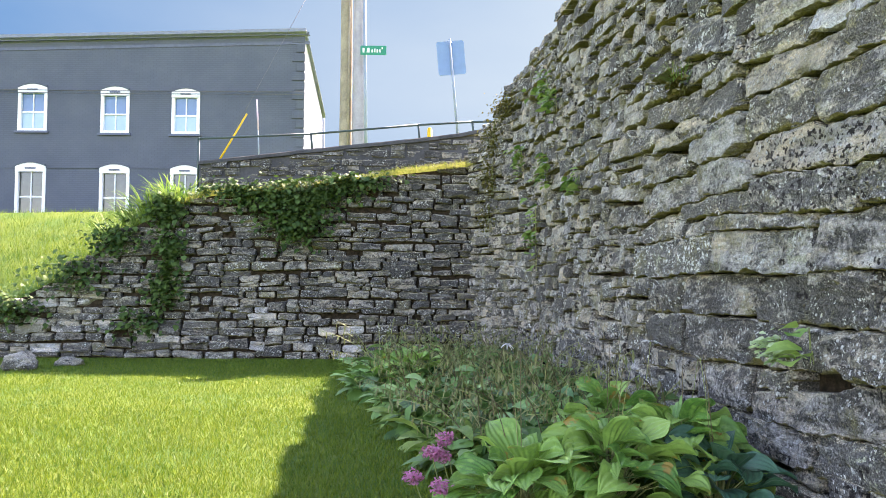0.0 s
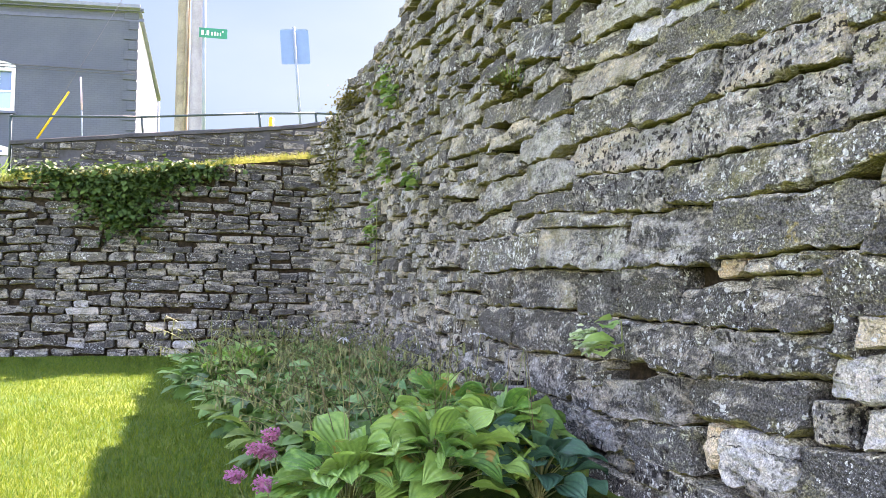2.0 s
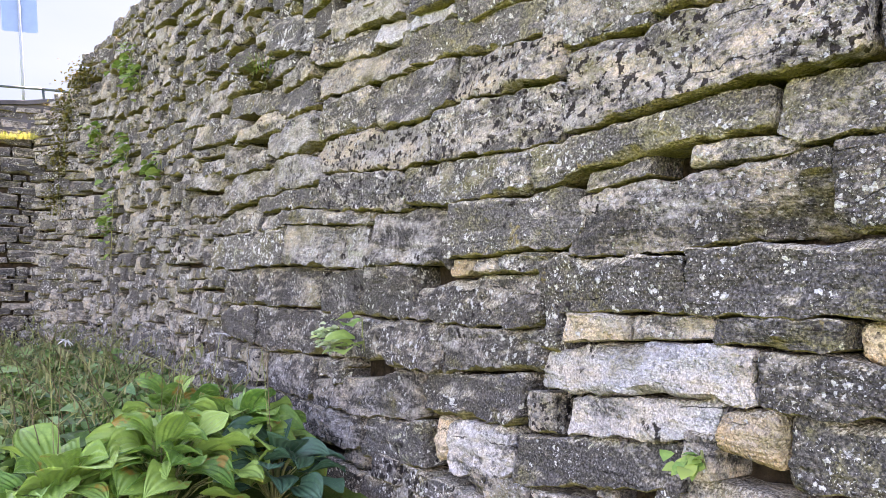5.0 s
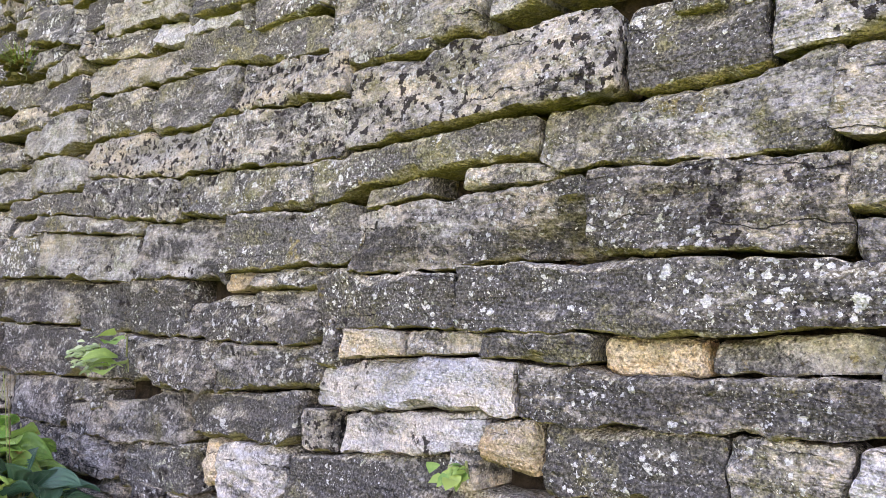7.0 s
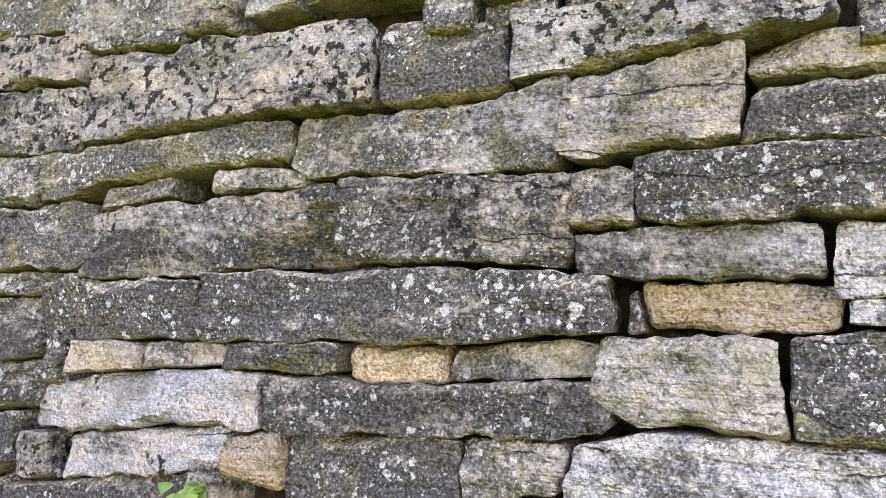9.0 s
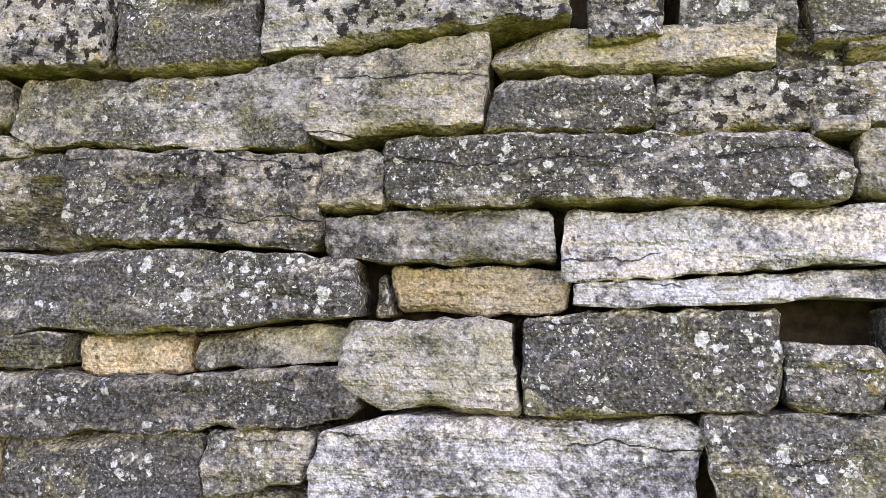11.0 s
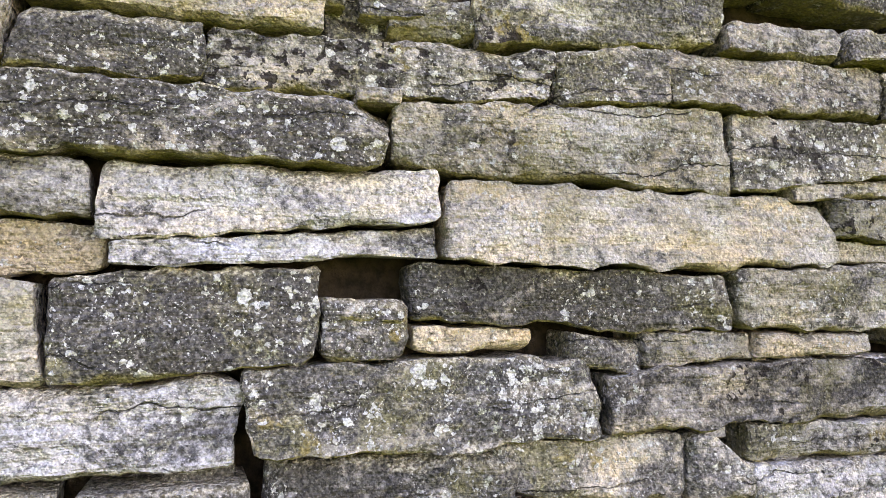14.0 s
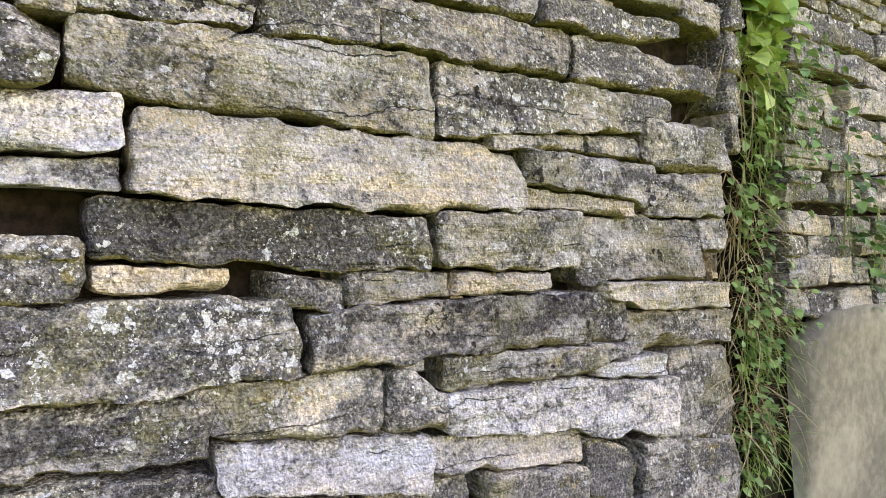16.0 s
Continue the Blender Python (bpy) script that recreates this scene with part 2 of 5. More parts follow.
STONE = {
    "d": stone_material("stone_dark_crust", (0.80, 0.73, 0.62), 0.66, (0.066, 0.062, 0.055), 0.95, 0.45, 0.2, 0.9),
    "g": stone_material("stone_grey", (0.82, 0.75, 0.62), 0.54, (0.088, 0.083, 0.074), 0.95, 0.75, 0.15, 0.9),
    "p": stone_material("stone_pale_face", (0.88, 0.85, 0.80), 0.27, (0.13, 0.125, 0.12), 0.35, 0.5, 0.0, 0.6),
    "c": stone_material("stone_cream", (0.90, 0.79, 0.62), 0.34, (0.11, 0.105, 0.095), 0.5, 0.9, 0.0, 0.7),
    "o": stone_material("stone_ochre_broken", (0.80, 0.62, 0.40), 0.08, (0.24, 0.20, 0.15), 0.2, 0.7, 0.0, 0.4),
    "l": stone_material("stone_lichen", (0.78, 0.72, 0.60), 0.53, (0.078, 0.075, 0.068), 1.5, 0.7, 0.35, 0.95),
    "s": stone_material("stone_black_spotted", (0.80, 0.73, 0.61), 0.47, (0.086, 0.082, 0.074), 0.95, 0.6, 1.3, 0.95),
    # darkest tone of the set, for the parapet and the low wall
    "k": stone_material("stone_darkest", (0.64, 0.59, 0.51), 0.74, (0.058, 0.056, 0.053), 0.6, 0.4, 0.0, 0.5),
}
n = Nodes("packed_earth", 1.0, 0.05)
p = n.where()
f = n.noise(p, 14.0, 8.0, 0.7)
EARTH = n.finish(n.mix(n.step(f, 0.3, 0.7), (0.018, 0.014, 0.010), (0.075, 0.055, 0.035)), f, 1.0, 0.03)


def grass_material(name, a, b, c):
    n = Nodes(name, 0.7, 0.2)
    p = n.where()
    k = n.mix(n.step(n.noise(n.pos, 0.8, 5.0), 0.35, 0.65), a, b)
    k = n.mix(n.math("MULTIPLY", n.step(n.noise(p, 30.0, 3.0), 0.5, 0.7), 0.6), k, c)
    n.t.links.new(k, n.b.inputs["Base Color"])
    n.b.inputs["Subsurface Weight"].default_value = 0.0
    return n.finish(k, n.noise(n.pos, 60.0, 5.0, 0.8), 1.0, 0.02)


LAWN = grass_material("lawn", (0.052, 0.124, 0.010), (0.110, 0.165, 0.011), (0.190, 0.200, 0.030))


def leaf_material(name, a, b, rough=0.5, through_light=0.35, tip=None):
    """Leaf that lets some light through; a to b from leaf to leaf, tip for the odd browned one."""
    n = Nodes(name, rough, 0.35)
    p = n.where()
    c = n.mix(n.rnd, a, b)
    c = n.mix(n.math("MULTIPLY", n.step(n.noise(p, 18.0, 4.0), 0.45, 0.7), 0.35), c, tuple(min(1.0, v * 1.5) for v in b))
    if tip:
        c = n.mix(n.math("MULTIPLY", n.step(n.noise(p, 4.0, 4.0), 0.60, 0.66), 0.85), c, tip)
    n.finish(c, n.noise(p, 60.0, 3.0), 0.3, 0.003)
    out = n.t.nodes["Material Output"]
    tr = n.t.nodes.new("ShaderNodeBsdfTranslucent")
    n.t.links.new(c, tr.inputs[0])
    mx = n.t.nodes.new("ShaderNodeMixShader")
    mx.inputs[0].default_value = through_light
    n.t.links.new(n.b.outputs[0], mx.inputs[1])
    n.t.links.new(tr.outputs[0], mx.inputs[2])
    n.t.links.new(mx.outputs[0], out.inputs[0])
    return n.m


BLADE = leaf_material("grass_blade", (0.038, 0.118, 0.010), (0.190, 0.245, 0.022))
HOSTA = leaf_material("hosta_leaf", (0.095, 0.25, 0.045), (0.33, 0.50, 0.11), 0.34, 0.25, (0.45, 0.25, 0.05))
IVY = leaf_material("ivy_leaf", (0.022, 0.065, 0.014), (0.10, 0.17, 0.035), 0.65, 0.2)
WEED = leaf_material("weed_leaf", (0.08, 0.19, 0.03), (0.27, 0.38, 0.08), 0.5)
STALK = leaf_material("stalk", (0.18, 0.25, 0.07), (0.36, 0.36, 0.15), 0.6, 0.2)
SEED = leaf_material("seed_head", (0.075, 0.11, 0.028), (0.30, 0.29, 0.12), 0.7, 0.2)
BEDLEAF = leaf_material("perennial_leaf", (0.028, 0.085, 0.020), (0.14, 0.27, 0.06), 0.45, 0.25)
BED_BRIGHT = leaf_material("light_perennial_leaf", (0.07, 0.20, 0.05), (0.26, 0.42, 0.12), 0.45, 0.25)
BLUE_LEAF = leaf_material("blue_green_leaf", (0.025, 0.085, 0.050), (0.075, 0.18, 0.10), 0.35, 0.15)
PINK = leaf_material("pink_petal", (0.50, 0.13, 0.27), (0.65, 0.28, 0.42), 0.6)
WHITE_PETAL = leaf_material("white_petal", (0.7, 0.7, 0.66), (0.8, 0.8, 0.76), 0.6)
BROWN_STALK = leaf_material("brown_stalk", (0.10, 0.085, 0.04), (0.20, 0.15, 0.07), 0.7, 0.1)
DRY = leaf_material("dry_grass", (0.30, 0.22, 0.10), (0.42, 0.34, 0.18), 0.8, 0.2)
# sunlight is put into this grass colour, bright yellow for the ledge
SUN_TINTED = leaf_material("sun_tinted_grass", (0.24, 0.29, 0.05), (0.44, 0.42, 0.11), 0.7)
PALE_LEAF = leaf_material("pale_leaf", (0.42, 0.56, 0.26), (0.60, 0.70, 0.38), 0.6)
BRIGHT_WEED = leaf_material("bright_weed_leaf", (0.16, 0.36, 0.08), (0.44, 0.58, 0.14), 0.45, 0.3)
MOSS = leaf_material("moss", (0.06, 0.065, 0.015), (0.17, 0.14, 0.03), 0.95, 0.1)
# painted brick with a fine coursed relief
n = Nodes("painted_brick", 0.75, 0.25)
p = n.where()
uv = n.t.nodes.new("ShaderNodeCombineXYZ")
sp = n.t.nodes.new("ShaderNodeSeparateXYZ")
n.t.links.new(n.pos, sp.inputs[0])
n.t.links.new(n.math("ADD", sp.outputs[0], sp.outputs[1]), uv.inputs[0])
n.t.links.new(sp.outputs[2], uv.inputs[1])
br = n.add("ShaderNodeTexBrick", Vector=uv.outputs[0], Scale=1.0)
br.inputs["Brick Width"].default_value, br.inputs["Row Height"].default_value, br.inputs["Mortar Size"].default_value = 0.21, 0.075, 0.012
br.inputs["Color1"].default_value = (1, 1, 1, 1)
br.inputs["Color2"].default_value = (0.95, 0.95, 0.95, 1)
br.inputs["Mortar"].default_value = (0.87, 0.87, 0.87, 1)
mul = n.t.nodes.new("ShaderNodeMix")
mul.data_type, mul.blend_type = "RGBA", "MULTIPLY"
mul.inputs[0].default_value = 1.0
n.t.links.new(br.outputs["Color"], mul.inputs[6])
n.t.links.new(n.mix(n.step(n.noise(n.pos, 0.7, 6.0), 0.3, 0.7), (0.096, 0.110, 0.140), (0.115, 0.130, 0.160)), mul.inputs[7])
BRICK = n.finish(mul.outputs[2], br.outputs["Fac"], -0.3, 0.006)
TRIM_GREY = plain("painted_trim_grey", (0.11, 0.125, 0.175), 0.5)
WHITE = plain("white_paint", (0.80, 0.80, 0.79), 0.45, vary=0.04)
SIDE_PAINT = plain("cream_side_wall", (0.36, 0.36, 0.38), 0.7, vary=0.06, scale=2.0)
# lower-floor glass: its dark greenish reflections are painted into the colour
PANE_REFLECT = plain("reflection_painted_glass", (0.05, 0.055, 0.045), 0.06, 0.8, vary=0.3, scale=3.0, bump=0.0)
# upper-floor glass: the blue sky reflection is painted into the colour
PANE_SKY = plain("sky_painted_glass", (0.085, 0.17, 0.31), 0.06, 0.8, vary=0.05, bump=0.0)
BLIND = plain("window_blind", (0.33, 0.47, 0.58), 0.25, 0.6, vary=0.05, bump=0.0)
CONCRETE = plain("old_concrete", (0.085, 0.083, 0.085), 0.9, 0.15, vary=0.3, scale=2.5, bump=0.01)
CEMENT = plain("stained_cement", (0.27, 0.245, 0.165), 0.9, 0.15, vary=0.45, scale=1.6, bump=0.012)
RAIL = plain("dark_green_pipe", (0.03, 0.055, 0.05), 0.45, 0.5)
POLE_BROWN = plain("weathered_pole_wood", (0.30, 0.255, 0.18), 0.85, vary=0.3, scale=3.0, bump=0.006)
POLE_GREY = plain("grey_pole_wood", (0.36, 0.34, 0.36), 0.85, vary=0.2, scale=3.0, bump=0.006)
GALV = plain("galvanised_steel", (0.26, 0.31, 0.36), 0.55, 0.3, 0.1, vary=0.1)
SIGN_BACK = plain("aluminium_sign_back", (0.17, 0.27, 0.43), 0.5, 0.3, 0.0, vary=0.06)
SIGN_GREEN = plain("green_sign_sheet", (0.0, 0.22, 0.13), 0.4, vary=0.06)
YELLOW = plain("yellow_plastic", (0.75, 0.45, 0.02), 0.5, vary=0.08)
PINKISH = plain("faded_marker_plastic", (0.55, 0.42, 0.46), 0.6, vary=0.1)
WIRE = plain("steel_cable", (0.12, 0.12, 0.13), 0.5, 0.4, 0.5)
ROOF = plain("grey_roof_metal", (0.20, 0.22, 0.27), 0.5)

# ---- mesh helpers ----


def mesh_object(name, verts, faces, material, parent=None, label="", smooth=True, at=None):
    me = bpy.data.meshes.new(name)
    verts = np.asarray(verts, dtype=float)
    o = np.zeros(3) if at is None else np.asarray(at, dtype=float)
    me.from_pydata((verts - o).tolist(), [], [list(map(int, f)) for f in faces])
    if smooth:
        me.shade_smooth()
    if name in ("stone", "far_stones"):
        me.set_sharp_from_angle(angle=radians(38))
    me.materials.append(material)
    ob = new(name, me)
    ob.location = o
    if parent is not None:
        ob.parent = parent
        if parent.type == "MESH" or parent.type == "EMPTY":
            ob.matrix_parent_inverse = Matrix.Translation(parent.location).inverted()
    if label:
        ob["label"] = label
    return ob


def part(name, bm, material, parent, label="", smooth=False):
    me = bpy.data.meshes.new(name)
    bm.to_mesh(me)
    bm.free()
    if smooth:
        me.shade_smooth()
    me.materials.append(material)
    ob = new(name, me)
    if parent is not None:
        ob.parent = parent
        ob.matrix_parent_inverse = Matrix.Translation(parent.location).inverted()
    if label:
        ob["label"] = label
    return ob


def thing(name, at, label, category, group="", kind=""):
    ob = new(name)
    ob.location = at
    ob.empty_display_size = 0.1
    return tagged(ob, label, category, group, kind)


def box(bm, lo, hi, bevel=0.0):
    got = bmesh.ops.create_cube(bm, size=1.0)["verts"]
    for v in got:
        for i in range(3):
            v.co[i] = (lo[i] + hi[i]) / 2 + v.co[i] * (hi[i] - lo[i])
    if bevel:
        es = {e for v in got for e in v.link_edges}
        bmesh.ops.bevel(bm, geom=list(es), offset=bevel, segments=2, affect="EDGES", profile=0.6)
    return bm


def tube(bm, a, b, r0, r1=None, sides=10, caps=True):
    a, b = Vector(a), Vector(b)
    m = Matrix.Translation((a + b) / 2) @ (b - a).to_track_quat("Z", "Y").to_matrix().to_4x4()
    bmesh.ops.create_cone(bm, cap_ends=caps, segments=sides, radius1=r0, radius2=r0 if r1 is None else r1, depth=(b - a).length, matrix=m)
    return bm


# ---- the plan ----
MAIN_TOP = 5.8


def face_x(y, z):
    """Face of the tall wall: gently bowed, turning in at the corner."""
    turn = 0.135 * max(0.0, y - 12.0) ** 2
    return 3.839 - 0.0413 * y - 0.00433 * y * y + 0.0143 * (z - 1.5) - 0.0018 * y * (z - 1.5) - turn


def main_place(u, v, w):
    return (face_x(-u, v) - w, -u, v)


def back_place(u, v, w):
    return (u, 14.02 + 0.06 * v - w, v)


def back_top(x):
    return float(np.interp(x, [-11, -7.8, -6.4, -5.0, -3.7, -1.4, 0.4, 1.6, 2.6], [0.15, 0.98, 1.73, 2.75, 3.33, 3.5, 3.82, 3.95, 4.05]))


SET_BACK = 1.057


def parapet_top(x):
    x = (x - 1.1) / SET_BACK + 1.1
    return 1.53 + SET_BACK * (float(np.interp(x, [-4, -1.6, 0.2, 1.4, 2.0, 3.0], [4.03, 4.31, 4.5, 4.64, 4.75, 4.9])) - 1.53)


def value_noise(x, y, seed):
    """Smooth random field between -1 and 1."""
    i, j = np.floor(x).astype(np.int64), np.floor(y).astype(np.int64)
    fx, fy = x - i, y - j
    fx, fy = fx * fx * (3 - 2 * fx), fy * fy * (3 - 2 * fy)

    def at(p, q):
        k = (p * 374761393 + q * 668265263 + seed * 974711) & 0xFFFFFFFF
        k = ((k ^ (k >> 13)) * 1274126177) & 0xFFFFFFFF
        return ((k ^ (k >> 16)) & 0xFFFF) / 32767.5 - 1

    return (at(i, j) * (1 - fx) + at(i + 1, j) * fx) * (1 - fy) + (at(i, j + 1) * (1 - fx) + at(i + 1, j + 1) * fx) * fy


def rough(x, y, seed, octaves=3):
    return sum(value_noise(x * 2.03 ** k, y * 2.03 ** k, seed + 17 * k) * 0.55 ** k for k in range(octaves))


def stone(rng, u0, u1, bottom, top, proud, depth=0.3, chip=1.0, cell=0.03):
    """One broken bedded stone from u0 to u1, bottom and top given at even steps. Returns (u, v, w) points and faces."""
    bottom, top = np.asarray(bottom, float), np.asarray(top, float)
    L, H = u1 - u0, max(0.02, float((top - bottom).mean()))
    seed = int(rng.integers(1, 90000))

    def steps(size, most):
        e = np.array([0.0, 0.007, 0.02, 0.04]) / size
        e = e[e < 0.3]
        k = int(np.clip(round(size / cell), 2, most))
        return np.concatenate([e, np.linspace(e[-1], 1 - e[-1], k + 1)[1:-1], 1 - e[::-1]])

    s, r = np.meshgrid(steps(L, 70), steps(H, 26), indexing="ij")
    u = u0 + L * s
    lo = np.interp(s, np.linspace(0, 1, len(bottom)), bottom)
    hi = np.interp(s, np.linspace(0, 1, len(top)), top)
    lip = min(0.012, 0.07 * H) * chip
    v = lo * (1 - r) + hi * r
    slant = rng.uniform(-0.07, 0.07, 2) * H
    v = v + lip * (rough(u * 11, u * 0 + 3.1, seed) * (1 - r) + rough(u * 11, u * 0 + 9.4, seed + 5) * r)
    u = u + (slant[0] * (1 - s) + slant[1] * s) * (2 * r - 1)
    u = u + lip * (rough(v * 13, v * 0 + 5.2, seed + 2) * (1 - s) + rough(v * 13, v * 0 + 7.7, seed + 7) * s)
    du, dv = np.minimum(s, 1 - s) * L * 0.85, np.minimum(r, 1 - r) * H
    # corners knocked off in the plane of the face
    rc = rng.uniform(0.008, 0.036, (2, 2)) * chip ** 3 * min(1.0, H / 0.2)
    rc = np.where(s < 0.5, np.where(r < 0.5, rc[0, 0], rc[0, 1]), np.where(r < 0.5, rc[1, 0], rc[1, 1]))
    knock = np.clip(1 - du / rc, 0, 1) * np.clip(1 - dv / rc, 0, 1) * rc * 0.42
    u, v = u - np.sign(s - 0.5) * knock, v - np.sign(r - 0.5) * knock
    # face: tilt, broad unevenness, bedding steps
    tilt = rng.uniform(-0.03, 0.03), rng.uniform(-0.11, 0.03)
    w = proud + tilt[0] * (2 * s - 1) * min(1.0, L) + tilt[1] * (2 * r - 1) * H
    w = w + chip * (0.013 * rough(u * 4.5, v * 6.5, seed + 11, 3) + 0.006 * rough(u * 14, v * 26, seed + 13, 3))
    layer = v * rng.uniform(16, 30) + 0.7 * rough(u * 2.2, v * 2.0, seed + 19, 2)
    w = w + 0.006 * chip * value_noise(u * 1.5, np.floor(layer), seed + 23)
    # flat breaks along edges and corners
    for _ in range(int(rng.integers(4, 8))):
        side = rng.random()
        a = math.pi * (1.5 if side < 0.30 else 0.5 if side < 0.64 else 0.0 if side < 0.83 else 1.0) + rng.normal(0, 0.07 if side < 0.64 else 0.3)
        na, nb = math.cos(a), math.sin(a)
        cu, cv = rng.uniform(0.12, 0.88), rng.uniform(0.2, 0.8)
        cu, cv = (cu, 0.5 + 0.5 * np.sign(nb)) if abs(nb) > abs(na) else (0.5 + 0.5 * np.sign(na), cv)
        reach = rng.uniform(0.006, 0.026) * min(1.0, H / 0.18)
        away = ((s - cu) * L * na + (r - cv) * H * nb) + reach
        across = np.abs((s - cu) * L * nb - (r - cv) * H * na)
        away = away - np.clip(across - rng.uniform(0.08, 0.35), 0, None) * rng.uniform(0.3, 0.8) + 0.01 * rough(u * 8, v * 8, seed + 29, 2)
        w = w - np.clip(away, 0, None) * rng.uniform(0.35, 1.1) * chip
    # worn arris
    rad = chip * (0.004 + 0.010 * np.clip(rough(u * 9, v * 9, seed + 31, 2) + 0.3, 0, 1))
    rad = np.minimum(rad, 0.3 * H)
    out = np.hypot(np.clip(rad - du, 0, None), np.clip(rad - dv, 0, None)) / rad
    w = w - rad * (1 - np.sqrt(np.clip(1 - out ** 2, 0, 1))) - 0.02 * chip * np.clip(out - 1, 0, None)
    w = np.maximum(w, proud - 0.7 * depth)
    u, v, w = (np.pad(g, 1, mode="edge") for g in (u, v, w))
    back = np.zeros(u.shape, bool)
    back[0, :] = back[-1, :] = back[:, 0] = back[:, -1] = True
    w = np.where(back, proud - depth, w)
    u = np.where(back, u + (u0 + L / 2 - u) * 0.05, u)
    v = np.where(back, v + (float(bottom.mean() + top.mean()) / 2 - v) * 0.07, v)
    n0, n1 = u.shape
    idx = np.arange(n0 * n1).reshape(n0, n1)
    f = np.stack([idx[:-1, :-1], idx[1:, :-1], idx[1:, 1:], idx[:-1, 1:]], -1).reshape(-1, 4)
    return np.stack([u.ravel(), v.ravel(), w.ravel()], 1), f


def placed(pts, place):
    return np.array([place(*q) for q in pts])


class Wall:
    """Keeps which spots of a wall face are taken, and lays stones."""

    def __init__(self, owner, place, u0, u1, v1, seed, cell=0.02):
        self.owner, self.place, self.u0, self.cell = owner, place, u0, cell
        self.taken = np.zeros((int((u1 - u0) / cell) + 2, int(v1 / cell) + 2), bool)
        self.holes = np.zeros_like(self.taken)
        self.rng = np.random.default_rng(seed)
        self.rest_v, self.rest_f, self.count = {}, {}, 0

    def mark(self, u0, u1, v0, v1):
        i0, i1 = max(0, int((u0 - self.u0) / self.cell)), max(0, int((u1 - self.u0) / self.cell))
        self.taken[i0:i1, max(0, int(v0 / self.cell)):max(0, int(v1 / self.cell))] = True

    def close(self, u0, u1):
        """Between the lowest and highest stone of a stretch nothing more is laid: its joints and holes stay open."""
        for i in range(int((u0 - self.u0) / self.cell), int((u1 - self.u0) / self.cell)):
            got = np.nonzero(self.taken[i])[0]
            if len(got):
                self.holes[i, got[0]:got[-1] + 1] = ~self.taken[i, got[0]:got[-1] + 1]
                self.taken[i, got[0]:got[-1] + 1] = True

    def free(self, u0, u1, v0, v1):
        i0, i1 = max(0, int((u0 - self.u0) / self.cell)), max(0, int((u1 - self.u0) / self.cell))
        t = self.taken[i0:i1, max(0, int(v0 / self.cell)):max(0, int(v1 / self.cell))]
        return 1.0 - t.mean() if t.size else 0.0

    def settle(self, course, reach=0.075):
        """Beds roughed-out stones (u0, u1, bottom and top at both ends, tone, proud) onto their neighbours: narrow joints
        close half-way from either side, wide ones stay open. Returns what laid() takes."""
        c = 0.01
        ids = np.zeros((int((self.taken.shape[0]) * self.cell / c) + 2, int(self.taken.shape[1] * self.cell / c) + 2), int)
        col = lambda u: int((u - self.u0) / c)
        for k, (u0, u1, ba, bb, ta, tb, tone, proud) in enumerate(course, 1):
            for i in range(col(u0), col(u1) + 1):
                m = min(1.0, max(0.0, (self.u0 + i * c - u0) / (u1 - u0)))
                ids[i, max(0, int((ba + (bb - ba) * m) / c)):max(0, int((ta + (tb - ta) * m) / c)) + 1] = k
        far = int(reach / c)
        out = []
        for k, (u0, u1, ba, bb, ta, tb, tone, proud) in enumerate(course, 1):
            def gap(i, j, di, dj):
                """Free cells from a border cell outwards, or None where nothing stands within reach."""
                for d in range(1, (far if di else far + 4) + 1):
                    a, b = i + di * d, j + dj * d
                    if not (0 <= a < ids.shape[0] and 0 <= b < ids.shape[1]):
                        return None
                    if ids[a, b] not in (0, k):
                        return (d - 1) * c
                return None

            n = max(4, int((u1 - u0) / 0.06))
            bottom, top = [], []
            for q in range(n + 1):
                m = q / n
                lo, hi = ba + (bb - ba) * m, ta + (tb - ta) * m
                i = col(u0 + (u1 - u0) * min(0.97, max(0.03, m)))
                g0, g1 = gap(i, max(0, int(lo / c)), 0, -1), gap(i, int(hi / c), 0, 1)
                bottom.append(lo - (0.5 * g0 if g0 else 0.0))
                top.append(hi + (0.5 * g1 if g1 else 0.0))
            for line in (bottom, top):
                line[1:-1] = [0.25 * a + 0.5 * b + 0.25 * d for a, b, d in zip(line, line[1:], line[2:])]
            mids = [ba + (ta - ba) * 0.35, ba + (ta - ba) * 0.65], [bb + (tb - bb) * 0.35, bb + (tb - bb) * 0.65]
            gl = [g for g in (gap(col(u0), int(v / c), -1, 0) for v in mids[0]) if g is not None]
            gr = [g for g in (gap(col(u1), int(v / c), 1, 0) for v in mids[1]) if g is not None]
            slot = 0.010 if u1 < -1.5 else 0.004
            out.append((u0 - (0.5 * min(gl) - slot if gl else 0.0), u1 + (0.5 * min(gr) - slot if gr else 0.0), bottom, top, tone, proud))
        return out

    def lay(self, u0, u1, ba, bb, ta, tb, tone="g", proud=None, own=True, chip=1.0, cell=0.045, depth=0.3):
        return self.laid(u0, u1, [ba, bb], [ta, tb], tone, proud, own, chip, cell, depth)

    def laid(self, u0, u1, bottom, top, tone="g", proud=None, own=True, chip=1.0, cell=0.045, depth=0.3):
        proud = float(self.rng.uniform(-0.034, 0.030)) if proud is None else proud
        pts, f = stone(self.rng, u0, u1, bottom, top, proud, depth, chip, cell)
        ba, bb, ta, tb = bottom[0], bottom[-1], top[0], top[-1]
        k = 12
        for i in range(k):
            s0, s1 = i / k, (i + 1) / k
            m = (s0 + s1) / 2
            self.mark(u0 + (u1 - u0) * s0, u0 + (u1 - u0) * s1 + self.cell, ba + (bb - ba) * m, ta + (tb - ta) * m)
        v = placed(pts, self.place)
